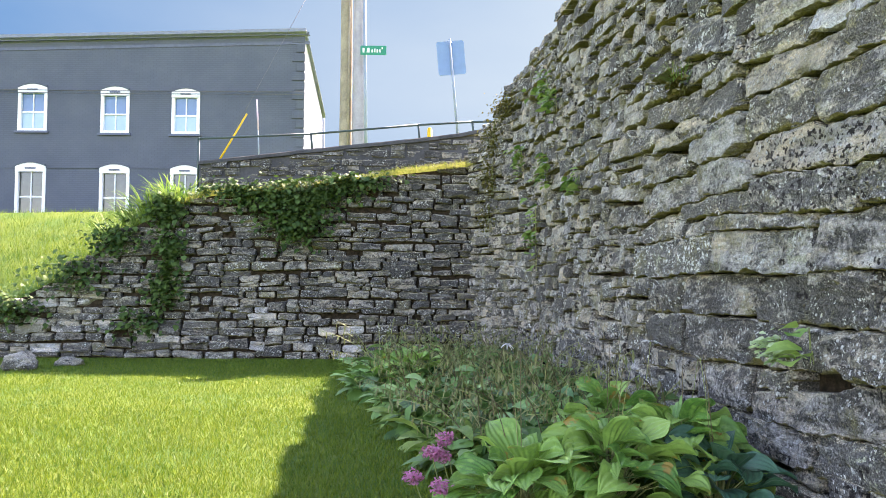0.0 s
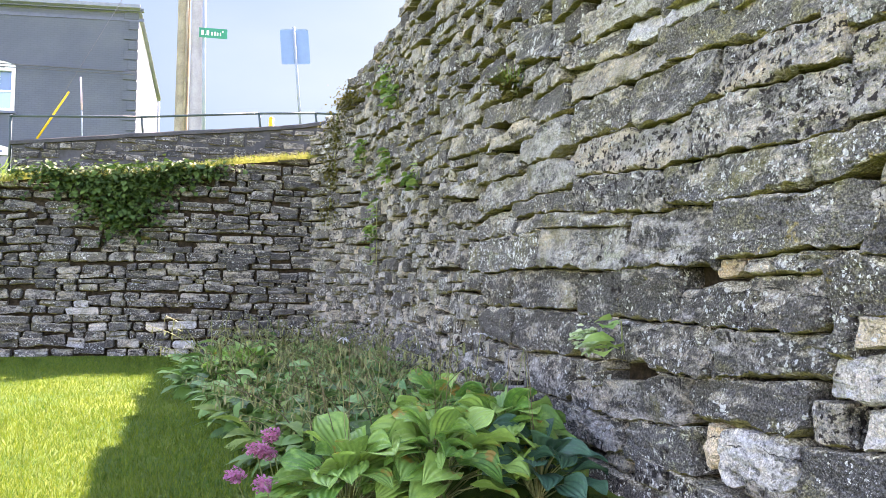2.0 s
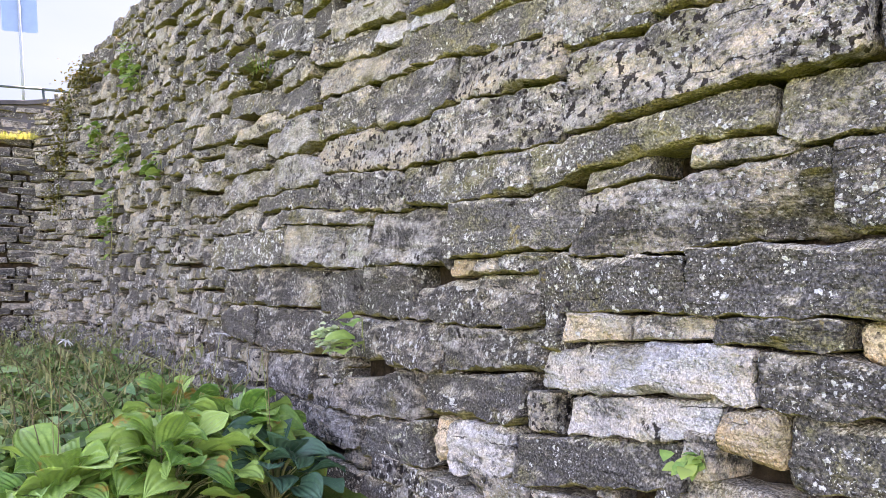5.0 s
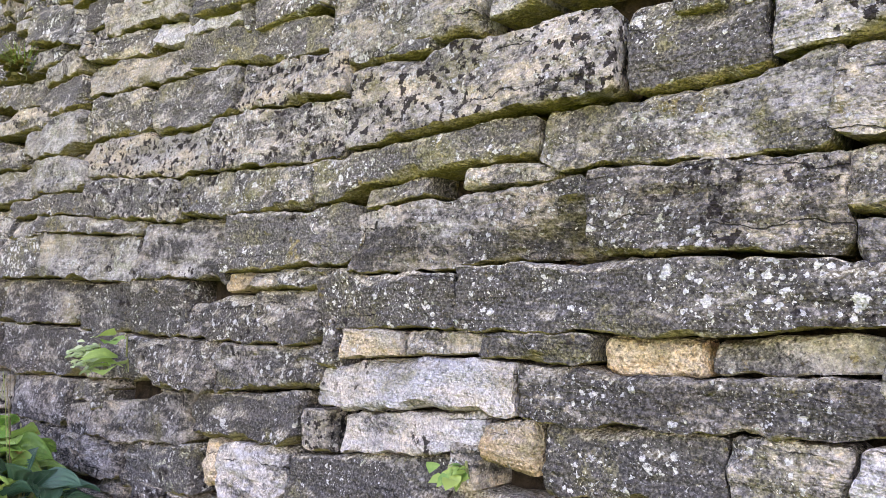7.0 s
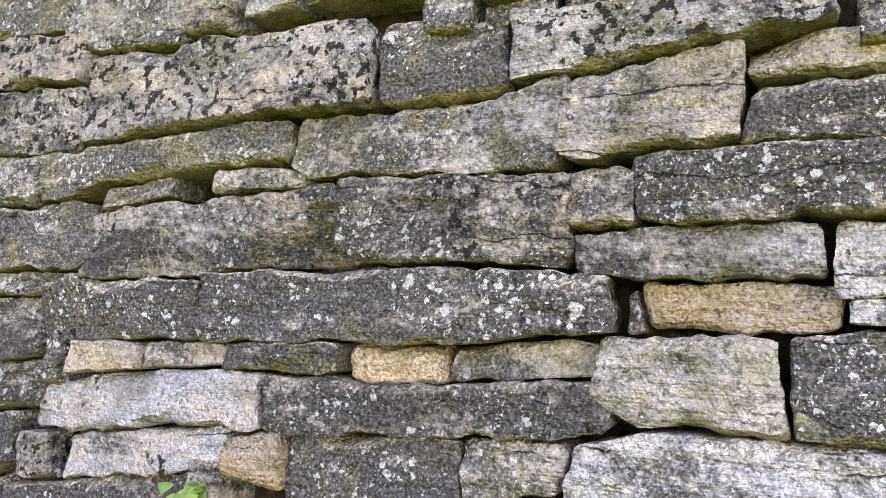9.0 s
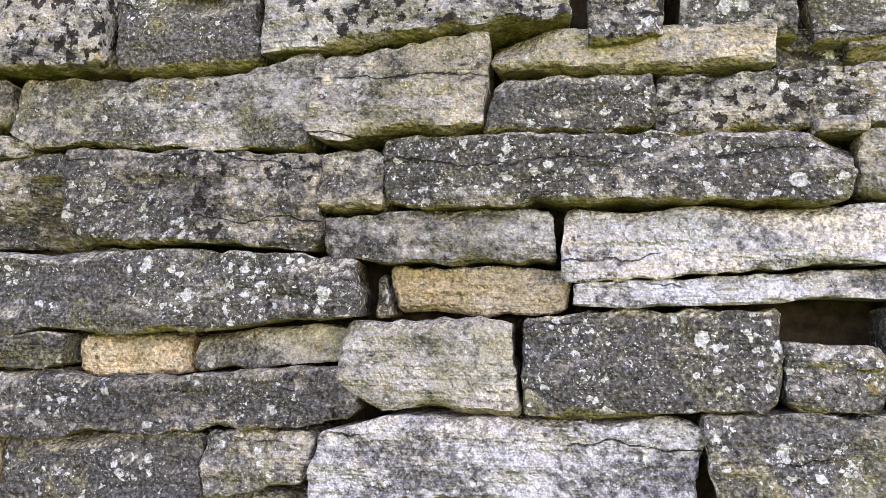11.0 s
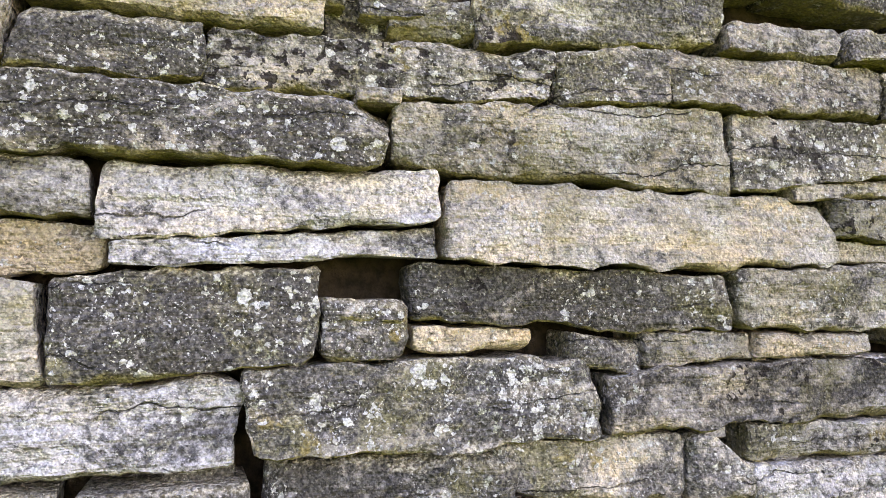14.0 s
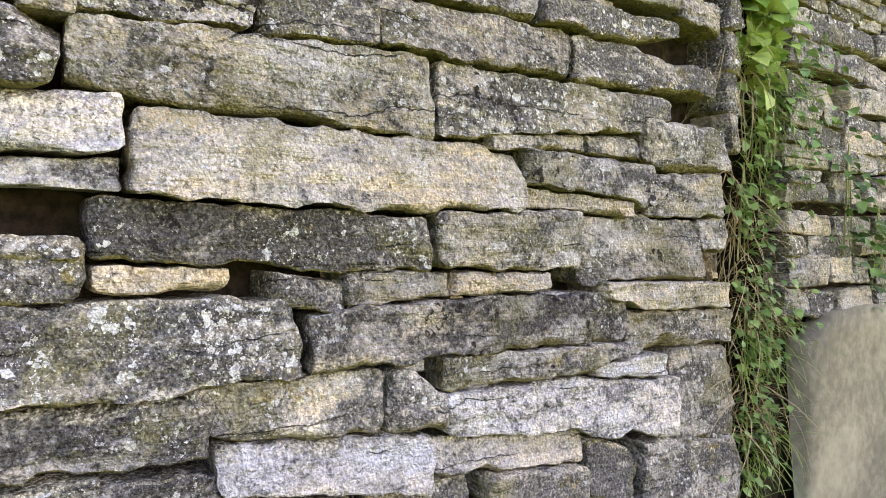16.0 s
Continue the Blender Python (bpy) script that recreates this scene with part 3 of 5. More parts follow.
        if own:
            mesh_object("stone", v, f, STONE[tone], self.owner, at=v.mean(0))
            self.count += 1
        else:
            base = sum(len(q) for q in self.rest_v.setdefault(tone, []))
            self.rest_v[tone].append(v)
            self.rest_f.setdefault(tone, []).append(f + base)

    def rest(self):
        """All small or distant stones of a tone joined."""
        for tone in self.rest_v:
            ob = mesh_object("far_stones", np.concatenate(self.rest_v[tone]), np.concatenate(self.rest_f[tone]), STONE[tone], self.owner)
            tagged(ob, kind="stuff")

    def fill(self, ua, ub, va, top, height, length, tones, near, cell=0.05, sag=0.0, gap=0.003, chip=0.7):
        """Courses of random stones over what is still free between ua and ub, up to top(u)."""
        rng = self.rng
        v = va
        while v < 7:
            h = rng.uniform(*height)
            wob = rng.uniform(0, 6)
            u = ua + rng.uniform(-0.2, 0)
            while u < ub:
                d = rng.uniform(*length)
                a, b = max(u, ua), min(u + d, ub)
                u += d
                if b - a < 0.05:
                    continue
                lift = 0.03 * math.sin(0.9 * a + wob) + 0.012 * math.sin(4.1 * a + 3 * wob) + sag * (a - ua)
                lift2 = 0.03 * math.sin(0.9 * b + wob) + 0.012 * math.sin(4.1 * b + 3 * wob) + sag * (b - ua)
                m = (a + b) / 2
                if v + h * 0.6 + lift > top(m):
                    continue
                for c, e in self.spans(a, b, v + lift, v + h + lift):
                    j = rng.uniform(-0.011, 0.011, 4)
                    lo, hi = v + lift, v + h + lift
                    lo2, hi2 = v + lift2, v + h + lift2
                    split = rng.random() < 0.16 and h > 0.13
                    own = near(m, v)
                    pick = tones(m, v) if callable(tones) else tones
                    tone = pick[int(rng.integers(len(pick)))]
                    if split:
                        mid = rng.uniform(0.35, 0.65)
                        self.lay(c + gap, e - gap, lo + gap, lo2 + gap, lo + h * mid - gap, lo2 + h * mid - gap, tone, None, own, 0.6, cell)
                        self.lay(c + gap, e - gap, lo + h * mid, lo2 + h * mid, hi - gap + j[2], hi2 - gap + j[3], tone, None, own, 0.6, cell)
                    else:
                        self.lay(c + gap, e - gap, lo + gap + j[0], lo2 + gap + j[1], hi - gap + j[2], hi2 - gap + j[3], tone, None, own, chip, cell)
            v += h

    def scatter(self, count, ua, ub, va, top, height, length, tones, near, cell=0.05):
        """Odd larger stones that break the courses, where the wall is free."""
        rng = self.rng
        for _ in range(count):
            u, v, h, d = rng.uniform(ua, ub), rng.uniform(va, 5.4), rng.uniform(*height), rng.uniform(*length)
            if u + d < ub and v + h < min(top(u), top(u + d)) and self.free(u, u + d, v, v + h) > 0.995:
                j = rng.uniform(-0.02, 0.02, 4)
                self.lay(u, u + d, v + j[0], v + j[1], v + h + j[2], v + h + j[3], tones[int(rng.integers(len(tones)))], None, near(u, v), 0.7, cell)

    def chink(self, count, ua, ub, va, vb, tones):
        """Small slips of stone wedged into open joints."""
        self.taken &= ~self.holes
        rng = self.rng
        for _ in range(count):
            u, v, h, d = rng.uniform(ua, ub), rng.uniform(va, vb), rng.uniform(0.025, 0.06), rng.uniform(0.06, 0.24)
            if self.free(u, u + d, v, v + h) > 0.97 and self.free(u, u + d, v - 0.04, v - 0.01) < 0.35:
                j = rng.uniform(-0.006, 0.006, 2)
                self.lay(u, u + d, v, v + j[0], v + h, v + h + j[1], tones[int(rng.integers(len(tones)))], float(rng.uniform(-0.11, -0.04)), False, 0.7, 0.03, 0.15)

    def spans(self, a, b, v0, v1):
        """Free stretches between a and b in a band."""
        n = max(1, int((b - a) / 0.04))
        edges = np.linspace(a, b, n + 1)
        ok = [self.free(edges[i], edges[i + 1] + 1e-6, v0, v1) > 0.62 for i in range(n)]
        out, i = [], 0
        while i < n:
            if ok[i]:
                j = i
                while j < n and ok[j]:
                    j += 1
                if edges[j] - edges[i] > 0.07:
                    out.append((edges[i], edges[j]))
                i = j
            else:
                i += 1
        return out


# ---- ground ----

def main_top(u):
    y = -u
    return MAIN_TOP if y < 10 else float(np.interp(y, [10, 12, 13.0, 13.5, 14.0, 14.5], [5.8, 5.6, 5.27, 4.95, 4.41, 4.1]))


def height_at(x, y):
    wall_y = 14.0
    if x > -12 and x > face_x(min(max(y, -12), 14.3), 0) + 0.8 and y < 14.3:
        return min(5.62, main_top(-y) - 0.15)
    if y < wall_y + 0.38:
        if x < -11:
            return float(np.clip((y - 8) / 14, 0, 1)) ** 1.3 * 2.2 * min(1.0, (-11 - x) / 6)
        return -0.22 * min(max(0.0, -4.4 - y), 4.0)
    if x > 2.4 and y < 15.8:
        return 4.35
    edge = back_top(x) - 0.04
    far = float(np.interp(x, [-30, -15, -4, 0, 3, 20], [3.6, 3.78, 4.0, 4.35, 4.7, 4.9]))
    if x > -4.2:
        return edge if y < 15.5 else far + 0.08
    crest = 1.53 + 0.815 * (far - 1.53)
    return edge + (crest - edge) * float(np.clip((y - 14.3) / 5.7, 0, 1)) ** 0.75


gx = np.unique(np.concatenate([np.linspace(-400, -40, 10), np.linspace(-40, -12, 15), np.linspace(-12, 5, 86), np.linspace(5, 40, 12), np.linspace(40, 400, 10)]).round(3))
gy = np.unique(np.concatenate([np.linspace(-400, -40, 10), np.linspace(-40, -8, 12), np.linspace(-8, 13.8, 60), np.linspace(13.8, 16, 23), np.linspace(16, 45, 30), np.linspace(45, 400, 10)]).round(3))
gv = [(x, y, height_at(x, y)) for x in gx for y in gy]
ny = len(gy)
gf = [(i * ny + j, (i + 1) * ny + j, (i + 1) * ny + j + 1, i * ny + j + 1) for i in range(len(gx) - 1) for j in range(ny - 1)]
ground = mesh_object("ground", gv, gf, LAWN)
tagged(ground, "mown green lawn with a grassy bank above the wall", "ground", kind="structure")

# ---- walls: cores ----


def core(name, us, top, place, inset, thick, material, label):
    bm = bmesh.new()
    cols = []
    for u in us:
        t = top(u)
        zs = np.linspace(-1.2, t, 8)
        front = [bm.verts.new(place(u, z, -inset)) for z in zs]
        rear = [bm.verts.new(place(u, z, -inset - thick)) for z in zs]
        cols.append((front, rear))
    for (f0, r0), (f1, r1) in zip(cols, cols[1:]):
        for k in range(7):
            bm.faces.new((f0[k], f1[k], f1[k + 1], f0[k + 1]))
            bm.faces.new((r0[k + 1], r1[k + 1], r1[k], r0[k]))
        bm.faces.new((f0[7], f1[7], r1[7], r0[7]))
    for f, r in (cols[0], cols[-1]):
        for k in range(7):
            bm.faces.new((f[k], f[k + 1], r[k + 1], r[k]))
    bmesh.ops.recalc_face_normals(bm, faces=bm.faces)
    ob = part(name, bm, material, None)
    return tagged(ob, label, "wall", kind="structure")


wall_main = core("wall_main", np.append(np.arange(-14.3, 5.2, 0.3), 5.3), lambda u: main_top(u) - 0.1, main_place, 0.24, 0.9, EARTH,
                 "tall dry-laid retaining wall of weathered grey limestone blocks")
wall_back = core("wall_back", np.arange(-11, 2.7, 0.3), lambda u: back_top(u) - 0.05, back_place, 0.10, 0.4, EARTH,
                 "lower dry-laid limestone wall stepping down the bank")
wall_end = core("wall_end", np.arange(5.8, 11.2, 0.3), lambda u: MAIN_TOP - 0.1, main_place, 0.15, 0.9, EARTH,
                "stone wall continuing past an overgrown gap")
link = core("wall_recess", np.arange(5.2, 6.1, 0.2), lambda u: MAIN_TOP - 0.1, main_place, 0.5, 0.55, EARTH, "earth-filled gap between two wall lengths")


# ---- parapet, rail and street above the low wall ----
wall_parapet = core("wall_parapet", np.arange(-4.18, 3.1, 0.3), lambda u: parapet_top(u) - 0.08, lambda u, v, w: (u, 15.42 - w, v), 0.028, 0.34, CONCRETE, "rough stone parapet with a concrete cap")
bm = bmesh.new()
xs = np.arange(-4.2, 3.1, 0.25)
rng = np.random.default_rng(5)
ring = []
for x in xs:
    t, d = parapet_top(x), rng.uniform(-0.008, 0.008)
    ring.append([bm.verts.new((x, yy, zz)) for yy, zz in ((15.385 + d, t - 0.085 + d), (15.38 + d, t - 0.02), (15.40, t + d * 0.5), (15.76, t + d), (15.79, t - 0.03), (15.78, t - 0.085))])
for a, b in zip(ring, ring[1:]):
    for k in range(6):
        bm.faces.new((a[k], b[k], b[(k + 1) % 6], a[(k + 1) % 6]))
for a in (ring[0], ring[-1]):
    bm.faces.new(a)
bmesh.ops.recalc_face_normals(bm, faces=bm.faces)
part("cap", bm, CONCRETE, wall_parapet, "grey weathered concrete cap")
upper = Wall(wall_parapet, lambda u, v, w: (u, 15.42 - w, v), -4.4, 3.3, 5.4, 21)
upper.fill(-4.15, 2.8, 3.3, lambda u: parapet_top(u) - 0.085, (0.09, 0.16), (0.2, 0.5), "kkkdk", lambda u, v: True, 0.07, 0.0, 0.003)


def handrail():
    t = thing("handrail", (-4.2, 15.5, 3.7), "dark green pipe handrail along the concrete parapet", "railing")
    pts = [(-3.95, 14.62, 4.53), (-1.6, 14.64, 4.65), (0.66, 14.66, 4.86), (1.8, 14.7, 4.94), (3.6, 14.8, 5.0)]
    pts = [(1.1 + SET_BACK * (x - 1.1), y + 0.9, 1.53 + SET_BACK * (z - 1.53)) for x, y, z in pts]
    for a, b in zip(pts, pts[1:]):
        part("rail", tube(bmesh.new(), a, b, 0.024, None, 10), RAIL, t, smooth=True)
    for p, foot in ((pts[0], 3.6), (pts[1], 4.42), (pts[2], 4.64), (pts[3], 4.82)):
        bm = tube(bmesh.new(), (p[0] + (0.04 if foot > 4 else 0), p[1], foot), p, 0.026, None, 10)
        bmesh.ops.create_uvsphere(bm, u_segments=8, v_segments=6, radius=0.034, matrix=Matrix.Translation(p))
        part("post", bm, RAIL, t, smooth=True)


handrail()


def utility_pole(x, y, z0, r, mat, label, top=15.0):
    t = thing("utility_pole", (x, y, z0), label, "pole", "utility poles")
    bm = bmesh.new()
    n = 14
    rings = []
    for z in np.linspace(z0, top, 16):
        k = (z - z0) / (top - z0)
        rings.append([bm.verts.new((x + r * (1 - 0.2 * k) * (1 + 0.03 * math.sin(3 * a + z)) * math.cos(a), y + r * (1 - 0.2 * k) * math.sin(a), z)) for a in np.linspace(0, 2 * math.pi, n, endpoint=False)])
    for a, b in zip(rings, rings[1:]):
        for i in range(n):
            bm.faces.new((a[i], a[(i + 1) % n], b[(i + 1) % n], b[i]))
    bm.faces.new(rings[-1])
    part("shaft", bm, mat, t, smooth=True)
    return t


pole_a = utility_pole(-1.62, 20.6, 4.2, 0.185, POLE_BROWN, "weathered brown wooden utility pole beside the street")
part("conduit", tube(bmesh.new(), (-1.53, 20.40, 4.2), (-1.51, 20.42, 10.5), 0.03), POLE_BROWN, pole_a, smooth=True)
utility_pole(-1.22, 20.5, 4.2, 0.205, POLE_GREY, "pale grey wooden utility pole set close against another")


def street_sign():
    t = thing("street_sign", (-0.98, 20.2, 4.2), "green street-name sign with white lettering on a steel post", "sign")
    part("post", tube(bmesh.new(), (-0.97, 20.25, 4.2), (-1.08, 20.25, 10.2), 0.05, None, 10), GALV, t, smooth=True)
    blade = part("blade", box(bmesh.new(), (-1.16, 20.12, 8.02), (-0.42, 20.135, 8.29), 0.004), SIGN_GREEN, t)
    x = -1.10
    for w, h in ((0.09, 0.13), (0.02, 0.03), (0.11, 0.13), (0.07, 0.09), (0.05, 0.11), (0.07, 0.09), (0.05, 0.09), (0.05, 0.05)):
        z = 8.09 if h > 0.05 else (8.09 if w < 0.03 else 8.19)
        part("letter_bar", box(bmesh.new(), (x, 20.114, z), (x + w * 0.62, 20.12, z + h)), WHITE, blade)
        x += w + 0.012


street_sign()


def back_of_sign():
    t = thing("road_sign", (1.5, 16.2, 4.6), "bare metal back of a square road sign on a leaning post", "sign")
    tilt = Matrix.Translation((1.56, 16.2, 4.6)) @ pose(0, 0, 0, 0, -5.0, 0)
    bm = tube(bmesh.new(), (0, 0, 0), (0, 0, 2.62), 0.03, None, 8)
    bmesh.ops.transform(bm, matrix=tilt, verts=bm.verts)
    part("post", bm, GALV, t, smooth=True)
    bm = bmesh.new()
    loop = []
    for cx, cz, a0 in ((0.27, 2.53, 0), (-0.27, 2.53, 90), (-0.27, 1.83, 180), (0.27, 1.83, 270)):
        for k in range(5):
            q = radians(a0 + 22.5 * k)
            loop.append((cx + 0.05 * math.cos(q), cz + 0.05 * math.sin(q)))
    front = [bm.verts.new((px, 0.031, pz)) for px, pz in loop]
    rear = [bm.verts.new((px, 0.037, pz)) for px, pz in loop]
    bm.faces.new(front)
    bm.faces.new(rear[::-1])
    for k in range(20):
        bm.faces.new((front[k], rear[k], rear[(k + 1) % 20], front[(k + 1) % 20]))
    bmesh.ops.recalc_face_normals(bm, faces=bm.faces)
    bmesh.ops.transform(bm, matrix=tilt, verts=bm.verts)
    part("panel", bm, SIGN_BACK, t)
    for z in (2.0, 2.4):
        bm = tube(bmesh.new(), (0, -0.045, z), (0, 0.04, z), 0.012, None, 6)
        bmesh.ops.transform(bm, matrix=tilt, verts=bm.verts)
        part("bolt", bm, GALV, t)


back_of_sign()
guy = thing("guy_wire", (-4.25, 17.0, 4.1), "steel guy wire with a slanting yellow plastic guard", "cable")
part("guard", tube(bmesh.new(), (-4.30, 17.0, 4.3), (-3.56, 17.0, 5.6), 0.024, None, 8), YELLOW, guy, "yellow plastic guard", True)
part("wire", tube(bmesh.new(), (-4.42, 17.0, 4.1), (-1.9, 17.6, 9.4), 0.007, None, 5), WIRE, guy, smooth=True)
mark = thing("marker_post", (-3.24, 17.0, 4.2), "thin faded plastic marker post above the wall", "post")
part("rod", tube(bmesh.new(), (-3.24, 17.0, 4.2), (-3.30, 17.0, 5.5), 0.018, 0.016, 8), GALV, mark, smooth=True)
part("sleeve", tube(bmesh.new(), (-3.28, 17.0, 5.2), (-3.33, 17.0, 5.95), 0.021, 0.02, 8), PINKISH, mark, smooth=True)
boll = thing("bollard", (0.87, 17.0, 4.4), "short yellow bollard at the street edge", "bollard")
bm = tube(bmesh.new(), (0.87, 17.0, 4.4), (0.87, 17.0, 5.24), 0.06, None, 12)
bmesh.ops.create_uvsphere(bm, u_segments=12, v_segments=6, radius=0.06, matrix=Matrix.Translation((0.87, 17.0, 5.24)))
part("tube", bm, YELLOW, boll, smooth=True)


# ---- the grey building ----
def building():
    t = thing("brick_building", (-14, 27, 3.4), "two-storey grey painted brick building with arched white windows", "building")
    x0, x1, y0, y1 = -30.0, -4.0, 27.0, 31.5
    zt = lambda x: 10.52 + (x + 15.5) * 0.029
    bm = bmesh.new()
    wins = [(-14.70, -13.64, 7.15, 8.72), (-11.60, -10.56, 7.08, 8.64), (-8.94, -7.92, 7.06, 8.58), (-14.72, -13.62, 3.75, 5.75), (-11.58, -10.50, 3.75, 5.70), (-8.94, -7.90, 3.75, 5.68),
            (-17.8, -16.7, 7.2, 8.75), (-17.8, -16.7, 3.75, 5.78)]
    xs = sorted({x0, x1, *(w[0] for w in wins), *(w[1] for w in wins)})
    for xa, xb in zip(xs, xs[1:]):
        holes = sorted((w[2], w[3]) for w in wins if w[0] <= xa + 1e-6 and w[1] >= xb - 1e-6)
        z = 2.6
        for lo, hi in [*holes, (None, None)]:
            za, zb = (lo, lo) if lo else (zt(xa), zt(xb))
            bm.faces.new([bm.verts.new(q) for q in ((xa, y0, z), (xb, y0, z), (xb, y0, zb), (xa, y0, za))])
            z = hi
    for xa, xb, lo, hi in wins:
        for q in (((xa, lo), (xa, hi)), ((xb, hi), (xb, lo)), ((xa, hi), (xb, hi)), ((xb, lo), (xa, lo))):
            (ax, az), (bx, bz) = q
            bm.faces.new([bm.verts.new(v) for v in ((ax, y0, az), (bx, y0, bz), (bx, y0 + 0.16, bz), (ax, y0 + 0.16, az))])
    part("wall", bm, BRICK, t)
    side = bmesh.new()
    sv = [side.verts.new(v) for v in ((x1, y0, 2.6), (x1, y1, 2.6), (x1, y1, 8.7), (x1, y0, zt(x1)))]
    side.faces.new(sv)
    sv = [side.verts.new(v) for v in ((x1, y1, 2.6), (x0, y1, 2.6), (x0, y1, 8.3), (x1, y1, 8.7))]
    side.faces.new(sv)
    sv = [side.verts.new(v) for v in ((x0, y1, 2.6), (x0, y0, 2.6), (x0, y0, zt(x0)), (x0, y1, 8.3))]
    side.faces.new(sv)
    part("side_wall", side, SIDE_PAINT, t, "pale painted side wall in the sun")
    # sloping roof, cornice and gutter
    r = bmesh.new()
    top = [(x0 - 0.2, y0 - 0.3, zt(x0) + 0.06), (x1 + 0.1, y0 - 0.3, zt(x1) + 0.06), (x1 + 0.1, y1 + 0.2, 8.75), (x0 - 0.2, y1 + 0.2, 8.35)]
    up = [r.verts.new((a, b, c + 0.12)) for a, b, c in top]
    dn = [r.verts.new(v) for v in top]
    r.faces.new(up)
    r.faces.new(dn[::-1])
    for i in range(4):
        r.faces.new((dn[i], dn[(i + 1) % 4], up[(i + 1) % 4], up[i]))
    roof = part("roof", r, ROOF, t)
    c = bmesh.new()
    for k, (dz, out) in enumerate(((-0.34, 0.03), (-0.02, 0.16))):
        vs = [c.verts.new(v) for v in ((x0, y0 - out, zt(x0) + dz), (x1 + 0.2, y0 - out, zt(x1) + dz), (x1 + 0.2, y0 - out, zt(x1) + dz + 0.11), (x0, y0 - out, zt(x0) + dz + 0.11))]
        c.faces.new(vs)
        vs2 = [c.verts.new(v) for v in ((x0, y0, zt(x0) + dz), (x1 + 0.2, y0, zt(x1) + dz), (x1 + 0.2, y0 - out, zt(x1) + dz), (x0, y0 - out, zt(x0) + dz))]
        c.faces.new(vs2)
    part("cornice", c, TRIM_GREY, t)
    g = tube(bmesh.new(), (x1 + 0.1, y0 - 0.25, zt(x1) + 0.1), (x1 + 0.1, y1 + 0.1, 8.82), 0.025, None, 8)
    part("verge", g, ROOF, roof, smooth=True)
    part("downpipe", tube(bmesh.new(), (x1 + 0.12, y1 - 0.4, 3.5), (x1 + 0.12, y1 - 0.4, 8.6), 0.05, None, 8), GALV, t, smooth=True)
    for z in (8.72, 5.78):
        part("string_course", box(bmesh.new(), (x0, y0 - 0.035, z - 0.035), (x1 - 0.4, y0 - 0.002, z + 0.035)), BRICK, t)
    z, k = 3.0, 0
    while z < 10.6:
        w = 0.46 if k % 2 else 0.30
        part("quoin", box(bmesh.new(), (x1 - w, y0 - 0.05, z), (x1 + 0.03, y0 - 0.002, z + 0.30), 0.012), BRICK, t)
        z += 0.36
        k += 1
    for xa, xb, lo, hi in wins:
        cx, wd = (xa + xb) / 2, xb - xa
        arch = [(xa - 0.02 + (wd + 0.04) * i / 12, hi + 0.30 * math.sin(math.pi * (0.18 + 0.64 * i / 12)) - 0.10) for i in range(13)]
        w = bmesh.new()
        f = [w.verts.new((x, y0 - 0.05, z)) for x, z in [(xa - 0.02, hi - 0.14), (xb + 0.02, hi - 0.14), *arch[::-1]]]
        face = w.faces.new(f)
        got = bmesh.ops.extrude_face_region(w, geom=[face])["geom"]
        bmesh.ops.translate(w, vec=(0, 0.19, 0), verts=[v for v in got if isinstance(v, bmesh.types.BMVert)])
        bmesh.ops.recalc_face_normals(w, faces=w.faces)
        win = part("window", w, WHITE, t, "white arched window frame")
        hood = bmesh.new()
        arc2 = [(x, z + 0.09) for x, z in arch]
        hv = [hood.verts.new((x, y0 - 0.075, z)) for x, z in arch] + [hood.verts.new((x, y0 - 0.075, z)) for x, z in arc2[::-1]]
        hf = hood.faces.new(hv)
        got = bmesh.ops.extrude_face_region(hood, geom=[hf])["geom"]
        bmesh.ops.translate(hood, vec=(0, 0.07, 0), verts=[v for v in got if isinstance(v, bmesh.types.BMVert)])
        bmesh.ops.recalc_face_normals(hood, faces=hood.faces)
        part("hood", hood, BRICK, win)
        e = 0.10
        for lo3, hi3 in (((xa - 0.02, y0 - 0.03, lo), (xa + e, y0 + 0.14, hi - 0.14)), ((xb - e, y0 - 0.03, lo), (xb + 0.02, y0 + 0.14, hi - 0.14)), ((xa + e, y0 - 0.03, lo), (xb - e, y0 + 0.14, lo + 0.1))):
            part("frame", box(bmesh.new(), lo3, hi3, 0.006), WHITE, win)
        part("sill", box(bmesh.new(), (xa - 0.1, y0 - 0.1, lo - 0.09), (xb + 0.1, y0 + 0.1, lo - 0.004), 0.01), TRIM_GREY, win)
        mid = lo + (hi - lo) * 0.46
        part("meeting_rail", box(bmesh.new(), (xa + e, y0 + 0.03, mid - 0.03), (xb - e, y0 + 0.1, mid + 0.03)), WHITE, win)
        part("glazing_bar", box(bmesh.new(), (cx - 0.02, y0 + 0.04, lo + 0.1), (cx + 0.02, y0 + 0.1, hi - 0.14)), WHITE, win)
        upper_floor = lo > 6
        for za, zb, mat in ((lo + 0.1, mid - 0.03, BLIND if upper_floor else PANE_REFLECT), (mid + 0.03, hi - 0.14, PANE_SKY if upper_floor else PANE_REFLECT)):
            for xa2, xb2 in ((xa + e, cx - 0.02), (cx + 0.02, xb - e)):
                part("pane", box(bmesh.new(), (xa2, y0 + 0.085, za), (xb2, y0 + 0.095, zb)), mat, win)
        part("ornament", box(bmesh.new(), (cx - 0.2, y0 - 0.065, hi - 0.04), (cx + 0.2, y0 - 0.052, hi + 0.02), 0.006), TRIM_GREY, win)


